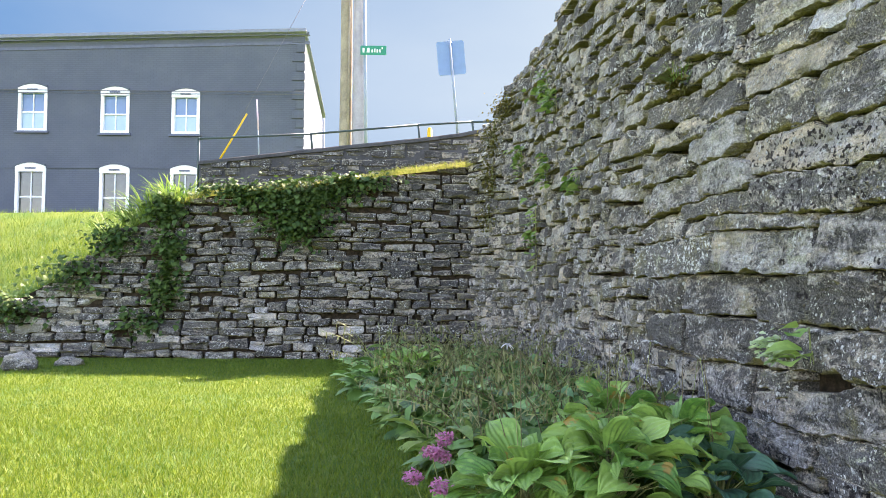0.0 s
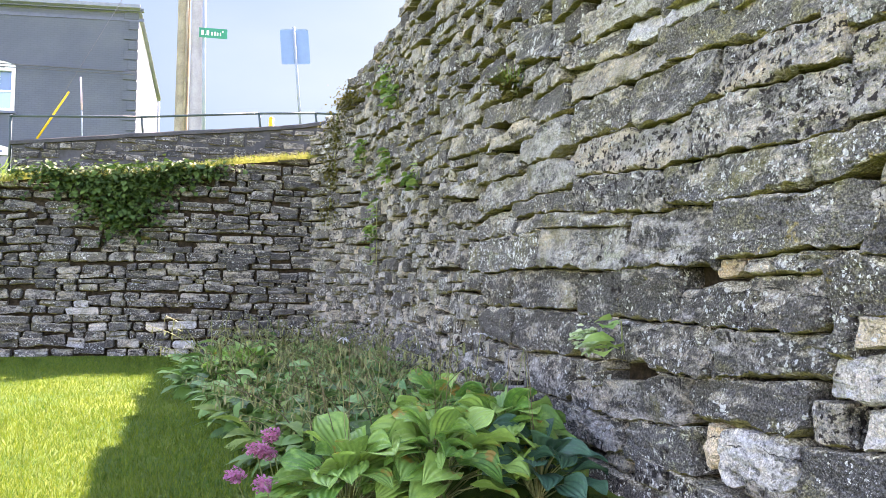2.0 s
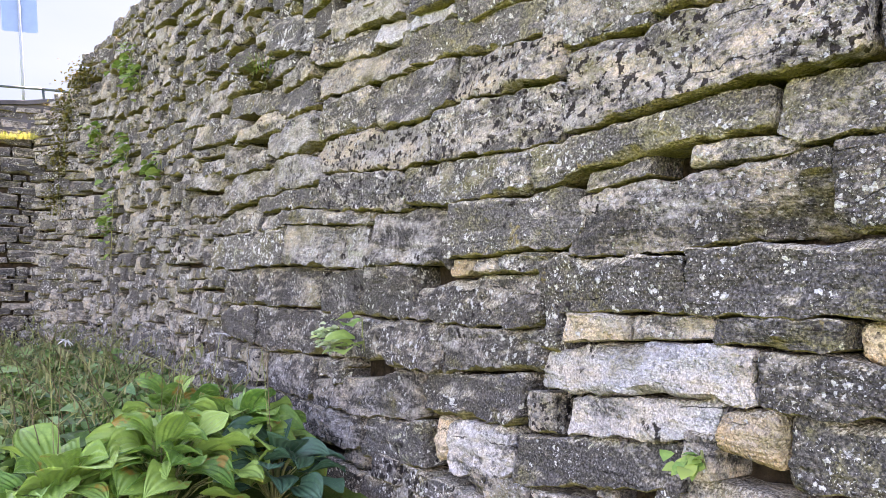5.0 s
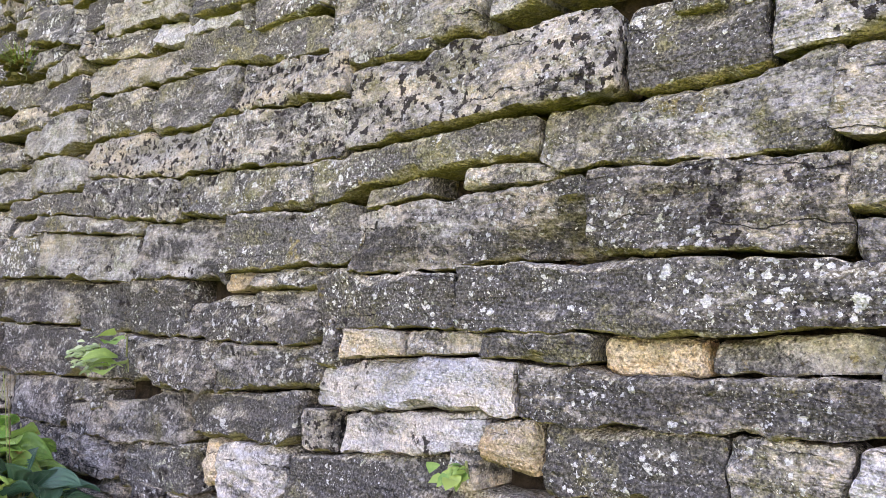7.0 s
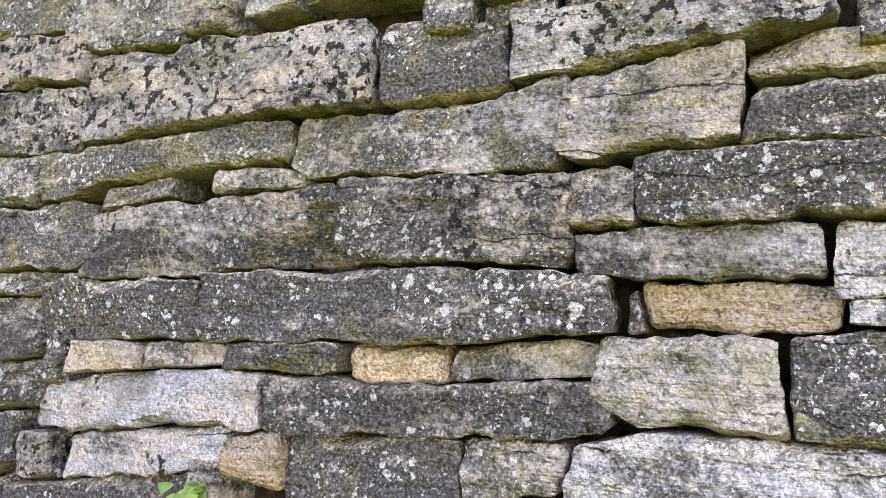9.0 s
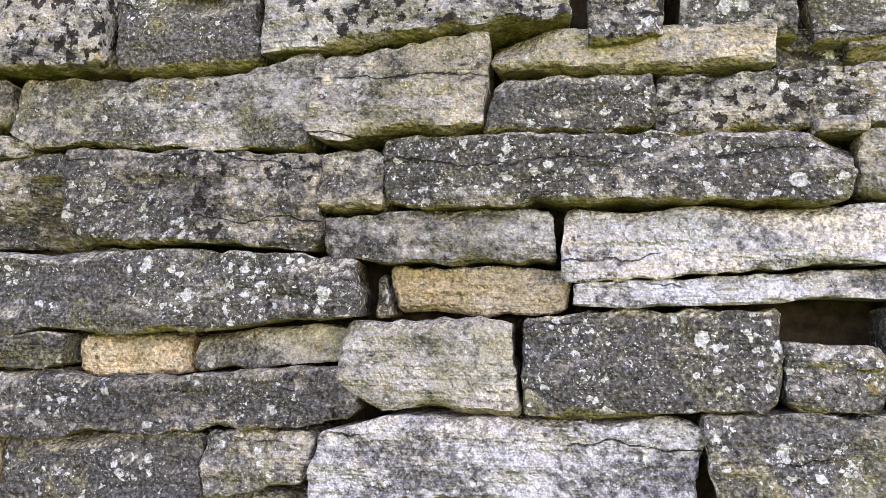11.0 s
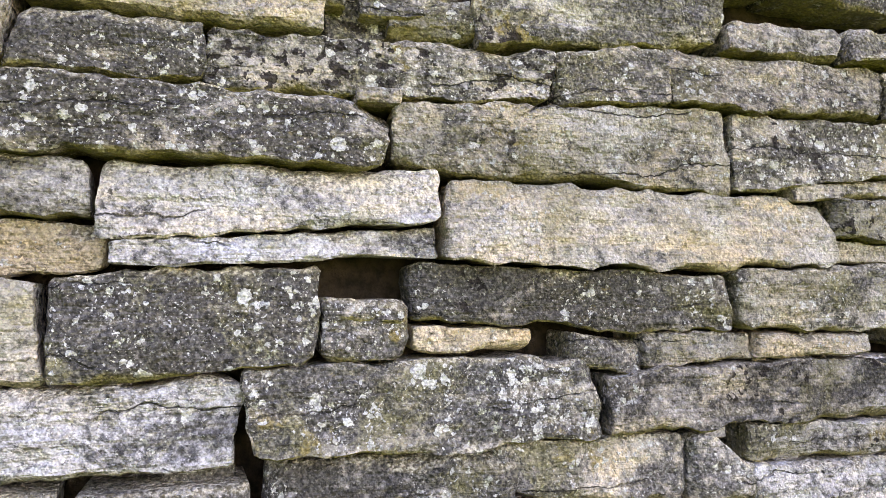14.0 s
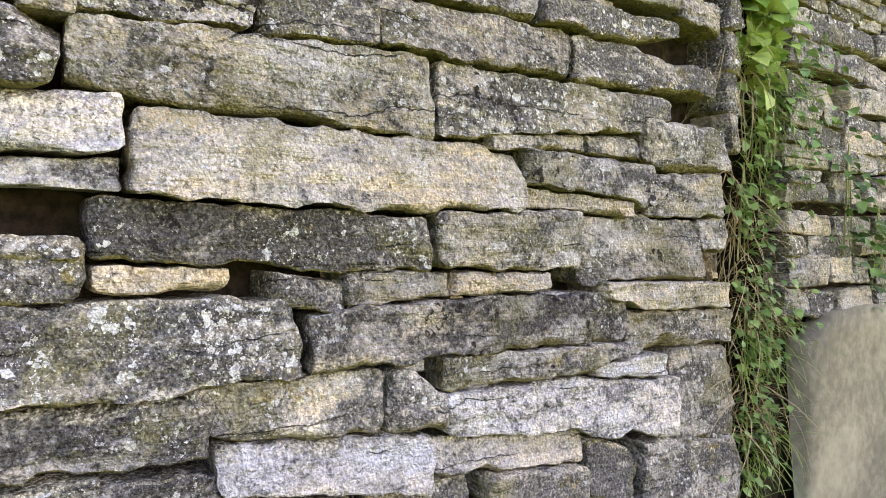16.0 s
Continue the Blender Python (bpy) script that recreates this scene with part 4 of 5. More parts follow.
building()
cable = thing("overhead_cable", (-4.0, 26.9, 9.0), "thin black utility cables strung along the building", "cable")
for za, zb in ((8.93, 8.62), (8.82, 8.52)):
    pts = [(-30 + 26 * i / 12, 26.7, za + (zb - za) * i / 12 - 0.12 * math.sin(math.pi * i / 12)) for i in range(13)]
    bm = bmesh.new()
    for a, b in zip(pts, pts[1:]):
        tube(bm, a, b, 0.014, None, 5, False)
    part("strand", bm, WIRE, cable)

# ---- plants ----


def leaf_points(length, width, bend, fold, nx=4, ny=7, pleat=0.0, tipness=1.0):
    """A leaf blade along +y, curving down; returns points and faces."""
    pts, fs = [], []
    for j in range(ny):
        s = j / (ny - 1)
        half = width / 2 * (math.sin(math.pi * min(1.0, 0.06 + 0.94 * s ** (0.75 * tipness))) ** 0.8) if s < 1 else 0.002
        half = max(half, 0.002)
        ang = bend * s
        yy = length * (math.sin(ang) / max(bend, 1e-3) if bend > 1e-3 else s)
        zz = -length * (1 - math.cos(ang)) / max(bend, 1e-3)
        for i in range(nx + 1):
            q = i / nx * 2 - 1
            pts.append((q * half, yy, zz + fold * abs(q) * half + pleat * math.sin(q * 14) * half))
    for j in range(ny - 1):
        for i in range(nx):
            a = j * (nx + 1) + i
            fs.append((a, a + 1, a + nx + 2, a + nx + 1))
    return np.array(pts), np.array(fs)


def turned(pts, at, yaw, pitch, roll=0.0, size=1.0):
    m = np.array(pose(0, 0, 0, math.degrees(pitch), math.degrees(roll), math.degrees(yaw)).to_3x3())
    return (pts * size) @ m.T + np.asarray(at)


class Pile:
    """Gathers pieces into one mesh."""

    def __init__(self):
        self.v, self.f, self.n = [], [], 0

    def put(self, pts, fs):
        self.v.append(pts)
        self.f.extend((np.asarray(fs) + self.n).tolist())
        self.n += len(pts)

    def stem(self, pts, r):
        pts = [Vector(p) for p in pts]
        ring = []
        for k, p in enumerate(pts):
            d = (pts[min(k + 1, len(pts) - 1)] - pts[max(k - 1, 0)]).normalized()
            a = d.orthogonal().normalized()
            b = d.cross(a)
            rr = r * (1 - 0.6 * k / len(pts))
            ring.append([p + rr * a, p + rr * (-0.5 * a + 0.87 * b), p + rr * (-0.5 * a - 0.87 * b)])
        v = np.array([q for t in ring for q in t])
        f = [(3 * k + i, 3 * k + (i + 1) % 3, 3 * k + 3 + (i + 1) % 3, 3 * k + 3 + i) for k in range(len(pts) - 1) for i in range(3)]
        self.put(v, f)

    def done(self, name, material, parent, label="", kind=""):
        ob = mesh_object(name, np.concatenate(self.v), self.f, material, parent, label)
        return tagged(ob, kind=kind) if kind else ob


def hosta_blade(rng, length, width, bend):
    """Broad heart-shaped blade along +y, ribbed lengthwise, cupped, with a wavy rim and a drawn-out tip."""
    nx, ny = 26, 11
    cup, wave, ph = rng.uniform(0.1, 0.5), rng.uniform(0.02, 0.09), rng.uniform(0, 6.28)
    pts, fs = [], []
    for j in range(ny):
        s = j / (ny - 1)
        half = width / 2 * max(0.02, (0.42 + 0.58 * math.sin(math.pi * min(1.0, s / 0.72) * 0.5 + 0.0)) * (1 - max(0.0, (s - 0.34) / 0.66) ** 2.9))
        ang = bend * s ** 1.4
        yy = length * (s - 0.16 * bend * s ** 3)
        zz = -length * 0.42 * bend * s ** 2.4
        for i in range(nx + 1):
            q = i / nx * 2 - 1
            lobe = -0.16 * length * abs(q) ** 1.5 * max(0.0, 1 - s / 0.25)
            lift = cup * q * q * half + wave * length * abs(q) ** 3 * math.sin(9 * s + ph + (1.5 if q > 0 else 0)) + 0.05 * half * math.cos(q * 17)
            pts.append((q * half, yy + lobe - lift * math.sin(-ang) * 0.5, zz + lift))
    for j in range(ny - 1):
        for i in range(nx):
            a = j * (nx + 1) + i
            fs.append((a, a + 1, a + nx + 2, a + nx + 1))
    return np.array(pts), np.array(fs)


def hosta(x, y, r, h, count, seed, label, leaf=None):
    """Vase of arching leaf stalks, steep in the middle and low at the rim, each with one blade."""
    rng = np.random.default_rng(seed)
    t = thing("hosta", (x, y, 0), label, "plant", "hostas below the wall")
    for k in range(count):
        ring = (k + 0.5) / count
        a = k * 2.4 + rng.uniform(-0.35, 0.35)
        reach = r * (0.10 + 0.78 * ring ** 0.7) * rng.uniform(0.7, 1.25)
        top = h * (0.92 - 0.60 * ring ** 1.3) * rng.uniform(0.82, 1.1)
        at = np.array([x + reach * math.cos(a), y + reach * math.sin(a), top])
        limit = face_x(at[1], 0.5) - 0.2
        if at[0] > limit:
            at[0] = limit - rng.uniform(0, 0.12)
        L = rng.uniform(0.20, 0.34)
        pts, fs = hosta_blade(rng, L, L * rng.uniform(0.76, 0.98), rng.uniform(0.5, 1.4))
        pitch = (0.95 - 0.95 * ring) * rng.uniform(0.5, 1.3) + 0.02
        v = turned(pts, at, a - math.pi / 2 + rng.uniform(-0.85, 0.85), pitch, rng.uniform(-0.65, 0.65))
        mesh_object("leaf", v, fs, leaf or HOSTA, t, at=v.mean(0))
        base = (x + 0.12 * reach * math.cos(a), y + 0.12 * reach * math.sin(a), 0.0)
        mid = (x + 0.55 * reach * math.cos(a), y + 0.55 * reach * math.sin(a), top * 0.68)
        stalks = Pile()
        stalks.stem([base, mid, tuple(at)], 0.008)
        stalks.done("stalk", STALK, t)
    for k in range(3):
        a = rng.uniform(0, 6.28)
        lean = rng.uniform(0.1, 0.4)
        pts = [(x + lean * s * math.cos(a), y + lean * s * math.sin(a), 0.1 + s * rng.uniform(0.85, 1.0)) for s in np.linspace(0, 1, 5)]
        pts = [(min(px, face_x(py, pz) - 0.08), py, pz) for px, py, pz in pts]
        stalks = Pile()
        stalks.stem(pts, 0.005)
        stalks.done("flower_stalk", BROWN_STALK if k else STALK, t)
    return t


hosta(2.85, 4.36, 0.46, 0.60, 64, 1, "large green ribbed hosta with browning leaf tips")
hosta(2.26, 4.02, 0.50, 0.54, 66, 2, "bright green hosta with broad pleated leaves")
hosta(1.66, 3.95, 0.42, 0.40, 40, 3, "low yellow-green hosta at the edge of the lawn")
hosta(2.98, 3.98, 0.32, 0.42, 28, 5, "blue-green hosta with ribbed leaves against the wall", BLUE_LEAF)
hosta(2.55, 5.30, 0.45, 0.58, 26, 4, "shaded hosta half hidden among tall stalks")
hosta(0.75, 9.30, 0.50, 0.55, 26, 6, "shaded hosta half hidden among tall stalks")


def perennial(seed, tall, label, leaf=None):
    """Arching stalks hung with small seed pods over a mound of leaves."""
    rng = np.random.default_rng(seed)
    t = thing("perennial", (0, 0, 0), label, "plant", "perennials in the bed")
    leaves, seeds = Pile(), Pile()
    pod, pf = leaf_points(0.085, 0.022, 0.6, 0.3, 2, 3)
    lf, ff = leaf_points(0.22, 0.095, 1.0, 0.25, 2, 5)
    for k in range(8):
        a, reach, h = rng.uniform(0, 6.28), rng.uniform(0.08, 0.95), tall * rng.uniform(0.55, 1.35)
        b = np.array([rng.normal(0, 0.1), rng.normal(0, 0.1), 0.0])
        pts = [b + np.array([reach * s ** 1.7 * math.cos(a), reach * s ** 1.7 * math.sin(a), h * (s - 0.25 * s ** 3)]) for s in np.linspace(0, 1, 7)]
        one = Pile()
        one.stem(pts, 0.0075)
        one.done("stalk", STALK if k % 3 else BROWN_STALK, t)
        for s in np.linspace(0.55, 1.0, 9):
            i = min(5, int(s * 6))
            p = pts[i] + (pts[i + 1] - pts[i]) * (s * 6 - i)
            seeds.put(turned(pod, p, rng.uniform(0, 6.28), rng.uniform(-1.4, -0.3), 0, rng.uniform(0.6, 1.3)), pf)
        for s in np.linspace(0.08, 0.42, 4):
            i = min(5, int(s * 6))
            p = pts[i] + (pts[i + 1] - pts[i]) * (s * 6 - i)
            leaves.put(turned(lf, p, rng.uniform(0, 6.28), rng.uniform(-0.6, 0.7), rng.uniform(-0.5, 0.5), rng.uniform(0.6, 1.5)), ff)
    for k in range(60):
        a, rad = rng.uniform(0, 6.28), 0.42 * math.sqrt(rng.random())
        leaves.put(turned(lf, (rad * math.cos(a), rad * math.sin(a), rng.uniform(0.03, 0.36) * tall * (1.1 - rad)), a - math.pi / 2, rng.uniform(-0.5, 0.9), rng.uniform(-0.6, 0.6), rng.uniform(0.8, 2.0)), ff)
    leaves.done("foliage", leaf or BEDLEAF, t, kind="stuff")
    seeds.done("seed_head", SEED, t, kind="stuff")
    return t


kinds = [perennial(31, 0.8, "faded perennial with arching stalks and drooping seed heads"), perennial(32, 1.05, "tall green perennial with long seeding stalks"),
         perennial(33, 0.6, "low leafy perennial gone to seed", WEED), perennial(34, 0.9, "loose clump of seeding stalks and green leaves", BED_BRIGHT)]
rng = np.random.default_rng(8)
spots = []
y = 4.9
while y < 12.9:
    edge = float(np.interp(y, [4.7, 5.85, 8, 11.3, 13], [1.5, 1.15, 0.55, 0.0, 0.4]))
    far = face_x(y, 0.3) - 0.3
    for x in np.arange(edge + 0.15, far, 0.56):
        spots.append((x + rng.uniform(-0.12, 0.12), y + rng.uniform(-0.15, 0.15)))
    y += 0.6
kept = [s for s in spots if math.hypot(s[0] - 2.9, s[1] - 4.3) > 0.75]
for i, (x, y) in enumerate(kept):
    m = pose(x, y, 0.0, 0, 0, rng.uniform(0, 360))
    if i < 4:
        kinds[i].matrix_basis = m
    else:
        o = copy_thing(kinds[int(rng.integers(4))], m)
        o.scale = [float(rng.uniform(0.75, 1.1))] * 3


def pink_flower(x, y, z, seed):
    rng = np.random.default_rng(seed)
    t = thing("pink_flower", (x, y, 0), "dusty pink flower cluster on a leafy stalk", "flower", "pink flowers")
    stems, petals = Pile(), Pile()
    stems.stem([(x + 0.1, y + 0.1, 0), (x + 0.04, y + 0.03, z * 0.6), (x, y, z)], 0.006)
    pt, pf = leaf_points(0.028, 0.018, 0.5, 0.2, 2, 3)
    for k in range(170):
        q = rng.normal(0, 1, 3)
        q = q / np.linalg.norm(q) * rng.uniform(0.4, 1.0)
        petals.put(turned(pt, (x + 0.075 * q[0], y + 0.075 * q[1], z + 0.05 * q[2]), rng.uniform(0, 6.28), rng.uniform(-0.5, 1.2)), pf)
    stems.done("stalk", STALK, t)
    petals.done("blossom", PINK, t)


for i, (x, y, z) in enumerate(((1.15, 4.05, 0.47), (1.13, 4.0, 0.37), (0.95, 3.72, 0.30), (1.06, 3.9, 0.42), (1.12, 3.62, 0.27))):
    pink_flower(x, y, z, 50 + i)


def white_flower(x, y, z, seed):
    rng = np.random.default_rng(seed)
    t = thing("white_flower", (x, y, 0), "pale white trumpet flowers on a tall stalk", "flower", "white flowers")
    stems, petals = Pile(), Pile()
    stems.stem([(x - 0.15, y, 0), (x - 0.05, y, z * 0.6), (x, y, z)], 0.006)
    pt, pf = leaf_points(0.11, 0.03, 0.6, 0.3, 2, 4)
    for k in range(6):
        petals.put(turned(pt, (x, y, z), k * 1.05 + rng.uniform(-0.3, 0.3), rng.uniform(-0.5, 0.3)), pf)
    stems.done("stalk", STALK, t)
    petals.done("blossom", WHITE_PETAL, t)


white_flower(1.93, 8.0, 0.80, 60)
white_flower(2.96, 5.5, 1.03, 61)


def creeper(name, label, cells, count, size, material, seed, place, droop=-0.9, category="plant"):
    """Leaves scattered over soft patches (u, v, radius u, radius v, share) of a wall, on thin stems."""
    rng = np.random.default_rng(seed)
    u0, v0 = cells[0][0], cells[0][1]
    t = thing(name, place(u0, v0, 0.02), label, category)
    leaves, stems = Pile(), Pile()
    lf, ff = leaf_points(1.0, 0.85, 0.7, 0.25, 2, 4)
    share = np.array([c[4] for c in cells], float)
    pick = rng.choice(len(cells), count, p=share / share.sum())
    for k in pick:
        u, v, ru, rv, _ = cells[k]
        q = rng.normal(0, 0.45, 2)
        uu, vv = u + ru * q[0], v + rv * q[1]
        w = abs(rng.normal(0.05, 0.07)) + 0.02
        p = np.array(place(uu, vv, w))
        o = np.array(place(uu, vv, w + 0.1)) - p
        yaw = math.atan2(o[1], o[0]) - math.pi / 2
        leaves.put(turned(lf, p, yaw + rng.uniform(-1.1, 1.1), rng.uniform(droop, 0.5), rng.uniform(-0.6, 0.6), size * rng.uniform(0.6, 1.4)), ff)
    for u, v, ru, rv, _ in cells:
        for s in range(4):
            a = rng.uniform(-0.5, 0.5)
            stems.stem([place(u + ru * a * q, v + rv * (0.7 - 1.4 * q), 0.03) for q in np.linspace(0, 1, 5)], 0.006)
    leaves.done("foliage", material, t, kind="stuff")
    stems.done("vine", STALK, t, kind="stuff")
    return t


creeper("ivy", "dark green ivy spilling over the low wall's top", [(-2.0, 3.25, 1.4, 0.3, 5), (-1.8, 2.8, 0.8, 0.55, 5), (-3.0, 3.4, 0.9, 0.2, 2), (-0.6, 3.6, 0.8, 0.18, 2), (-1.4, 3.45, 1.1, 0.22, 3)], 2600, 0.11, IVY, 71, back_place)
creeper("ivy", "ivy hanging in a column down the low wall", [(-4.45, 3.0, 0.45, 0.35, 3), (-4.3, 2.2, 0.35, 0.5, 2), (-4.4, 1.4, 0.4, 0.5, 2), (-4.9, 0.7, 0.6, 0.35, 1)], 1100, 0.11, IVY, 72, back_place)
creeper("ivy", "leafy weeds over the low end of the stone wall", [(-6.3, 1.7, 0.9, 0.4, 2), (-5.4, 2.4, 0.6, 0.4, 2), (-7.6, 1.0, 0.9, 0.4, 3), (-8.8, 0.6, 0.8, 0.3, 2)], 1300, 0.10, IVY, 73, back_place)


def grass_clump(x, y, z, r, h, count, material, label, seed, lean=0.5, width=0.016, category="grass"):
    rng = np.random.default_rng(seed)
    t = thing("grass_clump", (x, y, z), label, category, "tufts of long grass")
    p = Pile()
    for k in range(count):
        a, rad = rng.uniform(0, 6.28), r * math.sqrt(rng.random())
        L = h * rng.uniform(0.6, 1.15)
        pts, fs = leaf_points(L, width, rng.uniform(0.5, 1.6), 0.3, 1, 6)
        p.put(turned(pts, (x + rad * math.cos(a), y + rad * math.sin(a), z), a - math.pi / 2 + rng.uniform(-0.8, 0.8), rng.uniform(0.9, 1.5) - lean * 0.3), fs)
    p.done("foliage", material, t, kind="stuff")
    return t


for i, (x, z, r, h) in enumerate(((-4.2, 3.05, 0.4, 0.75), (-4.9, 2.85, 0.45, 0.8), (-5.6, 2.4, 0.45, 0.65), (-4.5, 3.2, 0.4, 0.7), (-5.2, 2.7, 0.4, 0.75))):
    grass_clump(x, 14.55 + 0.1 * i, z, r, h, 150, WEED, "bright green strap-leaved grass clump on the bank", 80 + i, 0.5, 0.03)

# weeds rooted in the tall wall
creeper("wall_weed", "pale flowering weed rooted between two stones", [(-3.93, 1.17, 0.05, 0.10, 2), (-3.90, 1.05, 0.05, 0.06, 2)], 9, 0.17, BRIGHT_WEED, 91, main_place, 0.1)
creeper("wall_weed", "pale faded flower spike on a wall weed", [(-4.30, 1.10, 0.09, 0.10, 2), (-4.20, 1.02, 0.07, 0.06, 1)], 130, 0.055, PALE_LEAF, 92, main_place, 0.0)
for i, (yy, zz, n, ru, rv) in enumerate(((10.9, 4.65, 46, 0.35, 0.3), (10.4, 4.35, 30, 0.3, 0.25), (12.4, 3.75, 40, 0.25, 0.3), (10.85, 3.35, 46, 0.25, 0.3), (9.3, 2.95, 34, 0.25, 0.15), (11.6, 2.3, 40, 0.2, 0.8))):
    creeper("wall_weed", "small green weed growing from a joint of the wall", [(-yy, zz, ru, rv, 1)], n, 0.12, WEED, 93 + i, main_place, -0.5)
creeper("wall_weed", "tiny leafy seedling between the stones", [(-1.02, 0.835, 0.05, 0.05, 1)], 20, 0.06, BRIGHT_WEED, 99, main_place)
t = creeper("wall_weed", "wiry grass and dry moss tuft in a joint", [(-5.99, 3.42, 0.14, 0.14, 1)], 90, 0.06, MOSS, 100, main_place)
grass_clump(face_x(5.99, 3.5) - 0.05, 5.99, 3.45, 0.1, 0.28, 60, WEED, "small tuft of grass growing out of the wall", 101, 0.5, 0.008)
creeper("moss_patch", "brown hanging moss and roots along the wall corner", [(-13.4, 4.4, 0.35, 0.5, 2), (-13.5, 3.6, 0.3, 0.5, 2), (-13.6, 2.8, 0.25, 0.4, 1), (-13.0, 4.9, 0.5, 0.25, 2)], 900, 0.05, MOSS, 102, main_place, -1.2, "moss")

# overgrown gap at the wall's end
gap = lambda u, v, w: (face_x(-u, v) + 0.12 - w, -u, v)
creeper("climbing_weed", "bright broad-leaved weed hanging over the gap", [(5.55, 2.95, 0.22, 0.4, 3), (5.6, 2.5, 0.2, 0.3, 1)], 190, 0.15, BRIGHT_WEED, 111, gap, -1.2)
creeper("climbing_weed", "tangle of small-leaved vines in the wall's gap", [(5.65, 2.2, 0.28, 0.5, 3), (5.55, 1.6, 0.2, 0.4, 2), (5.6, 0.9, 0.22, 0.4, 2), (5.6, 0.3, 0.25, 0.4, 2), (6.1, 2.5, 0.35, 0.5, 3), (5.95, 1.9, 0.3, 0.5, 2), (5.9, 1.0, 0.3, 0.5, 1)], 800, 0.055, BED_BRIGHT, 112, gap, -1.0)
creeper("climbing_weed", "thin vine with small leaves on the stone beside the gap", [(6.5, 1.7, 0.25, 0.5, 1), (6.9, 1.4, 0.3, 0.4, 1)], 150, 0.06, BEDLEAF, 113, main_place, -0.8)
for i, (u, z, h, mat) in enumerate(((5.5, 2.4, 0.75, DRY), (5.7, 2.2, 0.7, WEED), (5.55, 1.6, 0.6, DRY), (5.6, 1.1, 0.6, DRY), (5.7, 0.9, 0.55, WEED), (5.6, 0.5, 0.6, DRY), (5.65, 0.2, 0.5, WEED))):
    rng = np.random.default_rng(120 + i)
    t = thing("hanging_grass", gap(u, z, 0.05), "long grass blades hanging from the wall's gap", "grass", "hanging grasses")
    p = Pile()
    for k in range(110):
        L = h * rng.uniform(0.6, 1.2)
        pts, fs = leaf_points(L * rng.uniform(0.4, 1.0), 0.006, rng.uniform(0.6, 2.4), 0.3, 1, 7)
        p.put(turned(pts, gap(u + rng.normal(0, 0.12), z + rng.normal(0, 0.12), 0.0), math.pi / 2 + rng.uniform(-1.7, 1.7), rng.uniform(-0.6, 1.1), rng.uniform(-0.5, 0.5)), fs)
    p.done("foliage", mat, t, kind="stuff")

# smooth rendered base of the far wall length
bm = bmesh.new()
cols = []
rng = np.random.default_rng(7)
for u in np.arange(6.05, 11.0, 0.15):
    top = 0.98 + 0.05 * math.sin(u * 3) + (0.0 if u > 6.3 else -0.12)
    cols.append([bm.verts.new(main_place(u, z, 0.03 + 0.012 * math.sin(3 * u + 5 * z) + rng.uniform(-0.004, 0.004))) for z in np.linspace(-1.1, top, 14)] + [bm.verts.new(main_place(u, top, -0.12))])
for a, b in zip(cols, cols[1:]):
    for k in range(14):
        bm.faces.new((a[k], b[k], b[k + 1], a[k + 1]))
bm.faces.new(cols[0])
part("render_coat", bm, CEMENT, wall_end, "smooth stained cement coat on the lower wall", True)


def boulder(x, y, sx, sy, sz, seed, label):
    bm = bmesh.new()
    bmesh.ops.create_icosphere(bm, subdivisions=4, radius=1.0)
    for v in bm.verts:
        d = v.co.copy()
        k = 1 + 0.28 * noise.noise(d * 1.3 + Vector((seed, 0, 0))) + 0.12 * noise.noise(d * 3.5 + Vector((0, seed, 0))) + 0.04 * noise.noise(d * 9)
        v.co = Vector((d.x * sx * k + x, d.y * sy * k + y, max(-0.05, d.z * sz * k + sz * 0.55)))
    ob = part("rock", bm, STONE["g"], None, smooth=True)
    tagged(ob, label, "rock", "loose rocks on the lawn")


boulder(-6.1, 12.0, 0.30, 0.24, 0.2, 3.0, "grey limestone boulder lying on the lawn")
boulder(-5.6, 12.7, 0.26, 0.2, 0.1, 9.0, "flat grey rock sunk in the grass")
boulder(-7.0, 14.9, 0.4, 0.3, 0.2, 5.0, "grey rock on the grassy bank")
boulder(-6.5, 14.9, 0.35, 0.3, 0.22, 6.0, "grey rock on the grassy bank")


def blades(name, count, spot, h, w, material, seed):
    rng = np.random.default_rng(seed)
    xy = np.array([spot(rng) for _ in range(count)])
    a, hh = rng.uniform(0, 6.28, count), rng.uniform(*h, count)
    lean = rng.normal(0, 0.4, (count, 2)) * hh[:, None]
    dx = np.stack([np.cos(a), np.sin(a), np.zeros(count)], 1) * w / 2
    v = np.empty((count, 3, 3))
    v[:, 0], v[:, 1], v[:, 2] = xy - dx, xy + dx, xy
    v[:, 2, 2] += hh
    v[:, 2, :2] += lean
    ob = mesh_object(name, v.reshape(-1, 3), np.arange(count * 3).reshape(-1, 3), material, None, smooth=False)
    return tagged(ob, "short mown grass blades over the lawn" if h[1] < 0.1 else "longer rough grass along the bank", "grass", kind="stuff")


def lawn_spot(rng):
    y = 3.2 + 10.6 * rng.random() ** 1.25
    return (rng.uniform(-7.5 if y > 8 else -5, min(1.4, face_x(y, 0) - 0.2)), y, 0.0)


def bank_spot(rng):
    while True:
        x, y = rng.uniform(-13, -4.2), rng.uniform(14.35, 20.3)
        if rng.random() < 1.4 - (y - 14.3) / 6:
            return (x, y, height_at(x, y) - 0.02)


def ledge_spot(rng):
    x = rng.uniform(-4.2, 2.2)
    return (x, 14.08 + 1.2 * rng.random() ** 1.5, back_top(x) - 0.05)


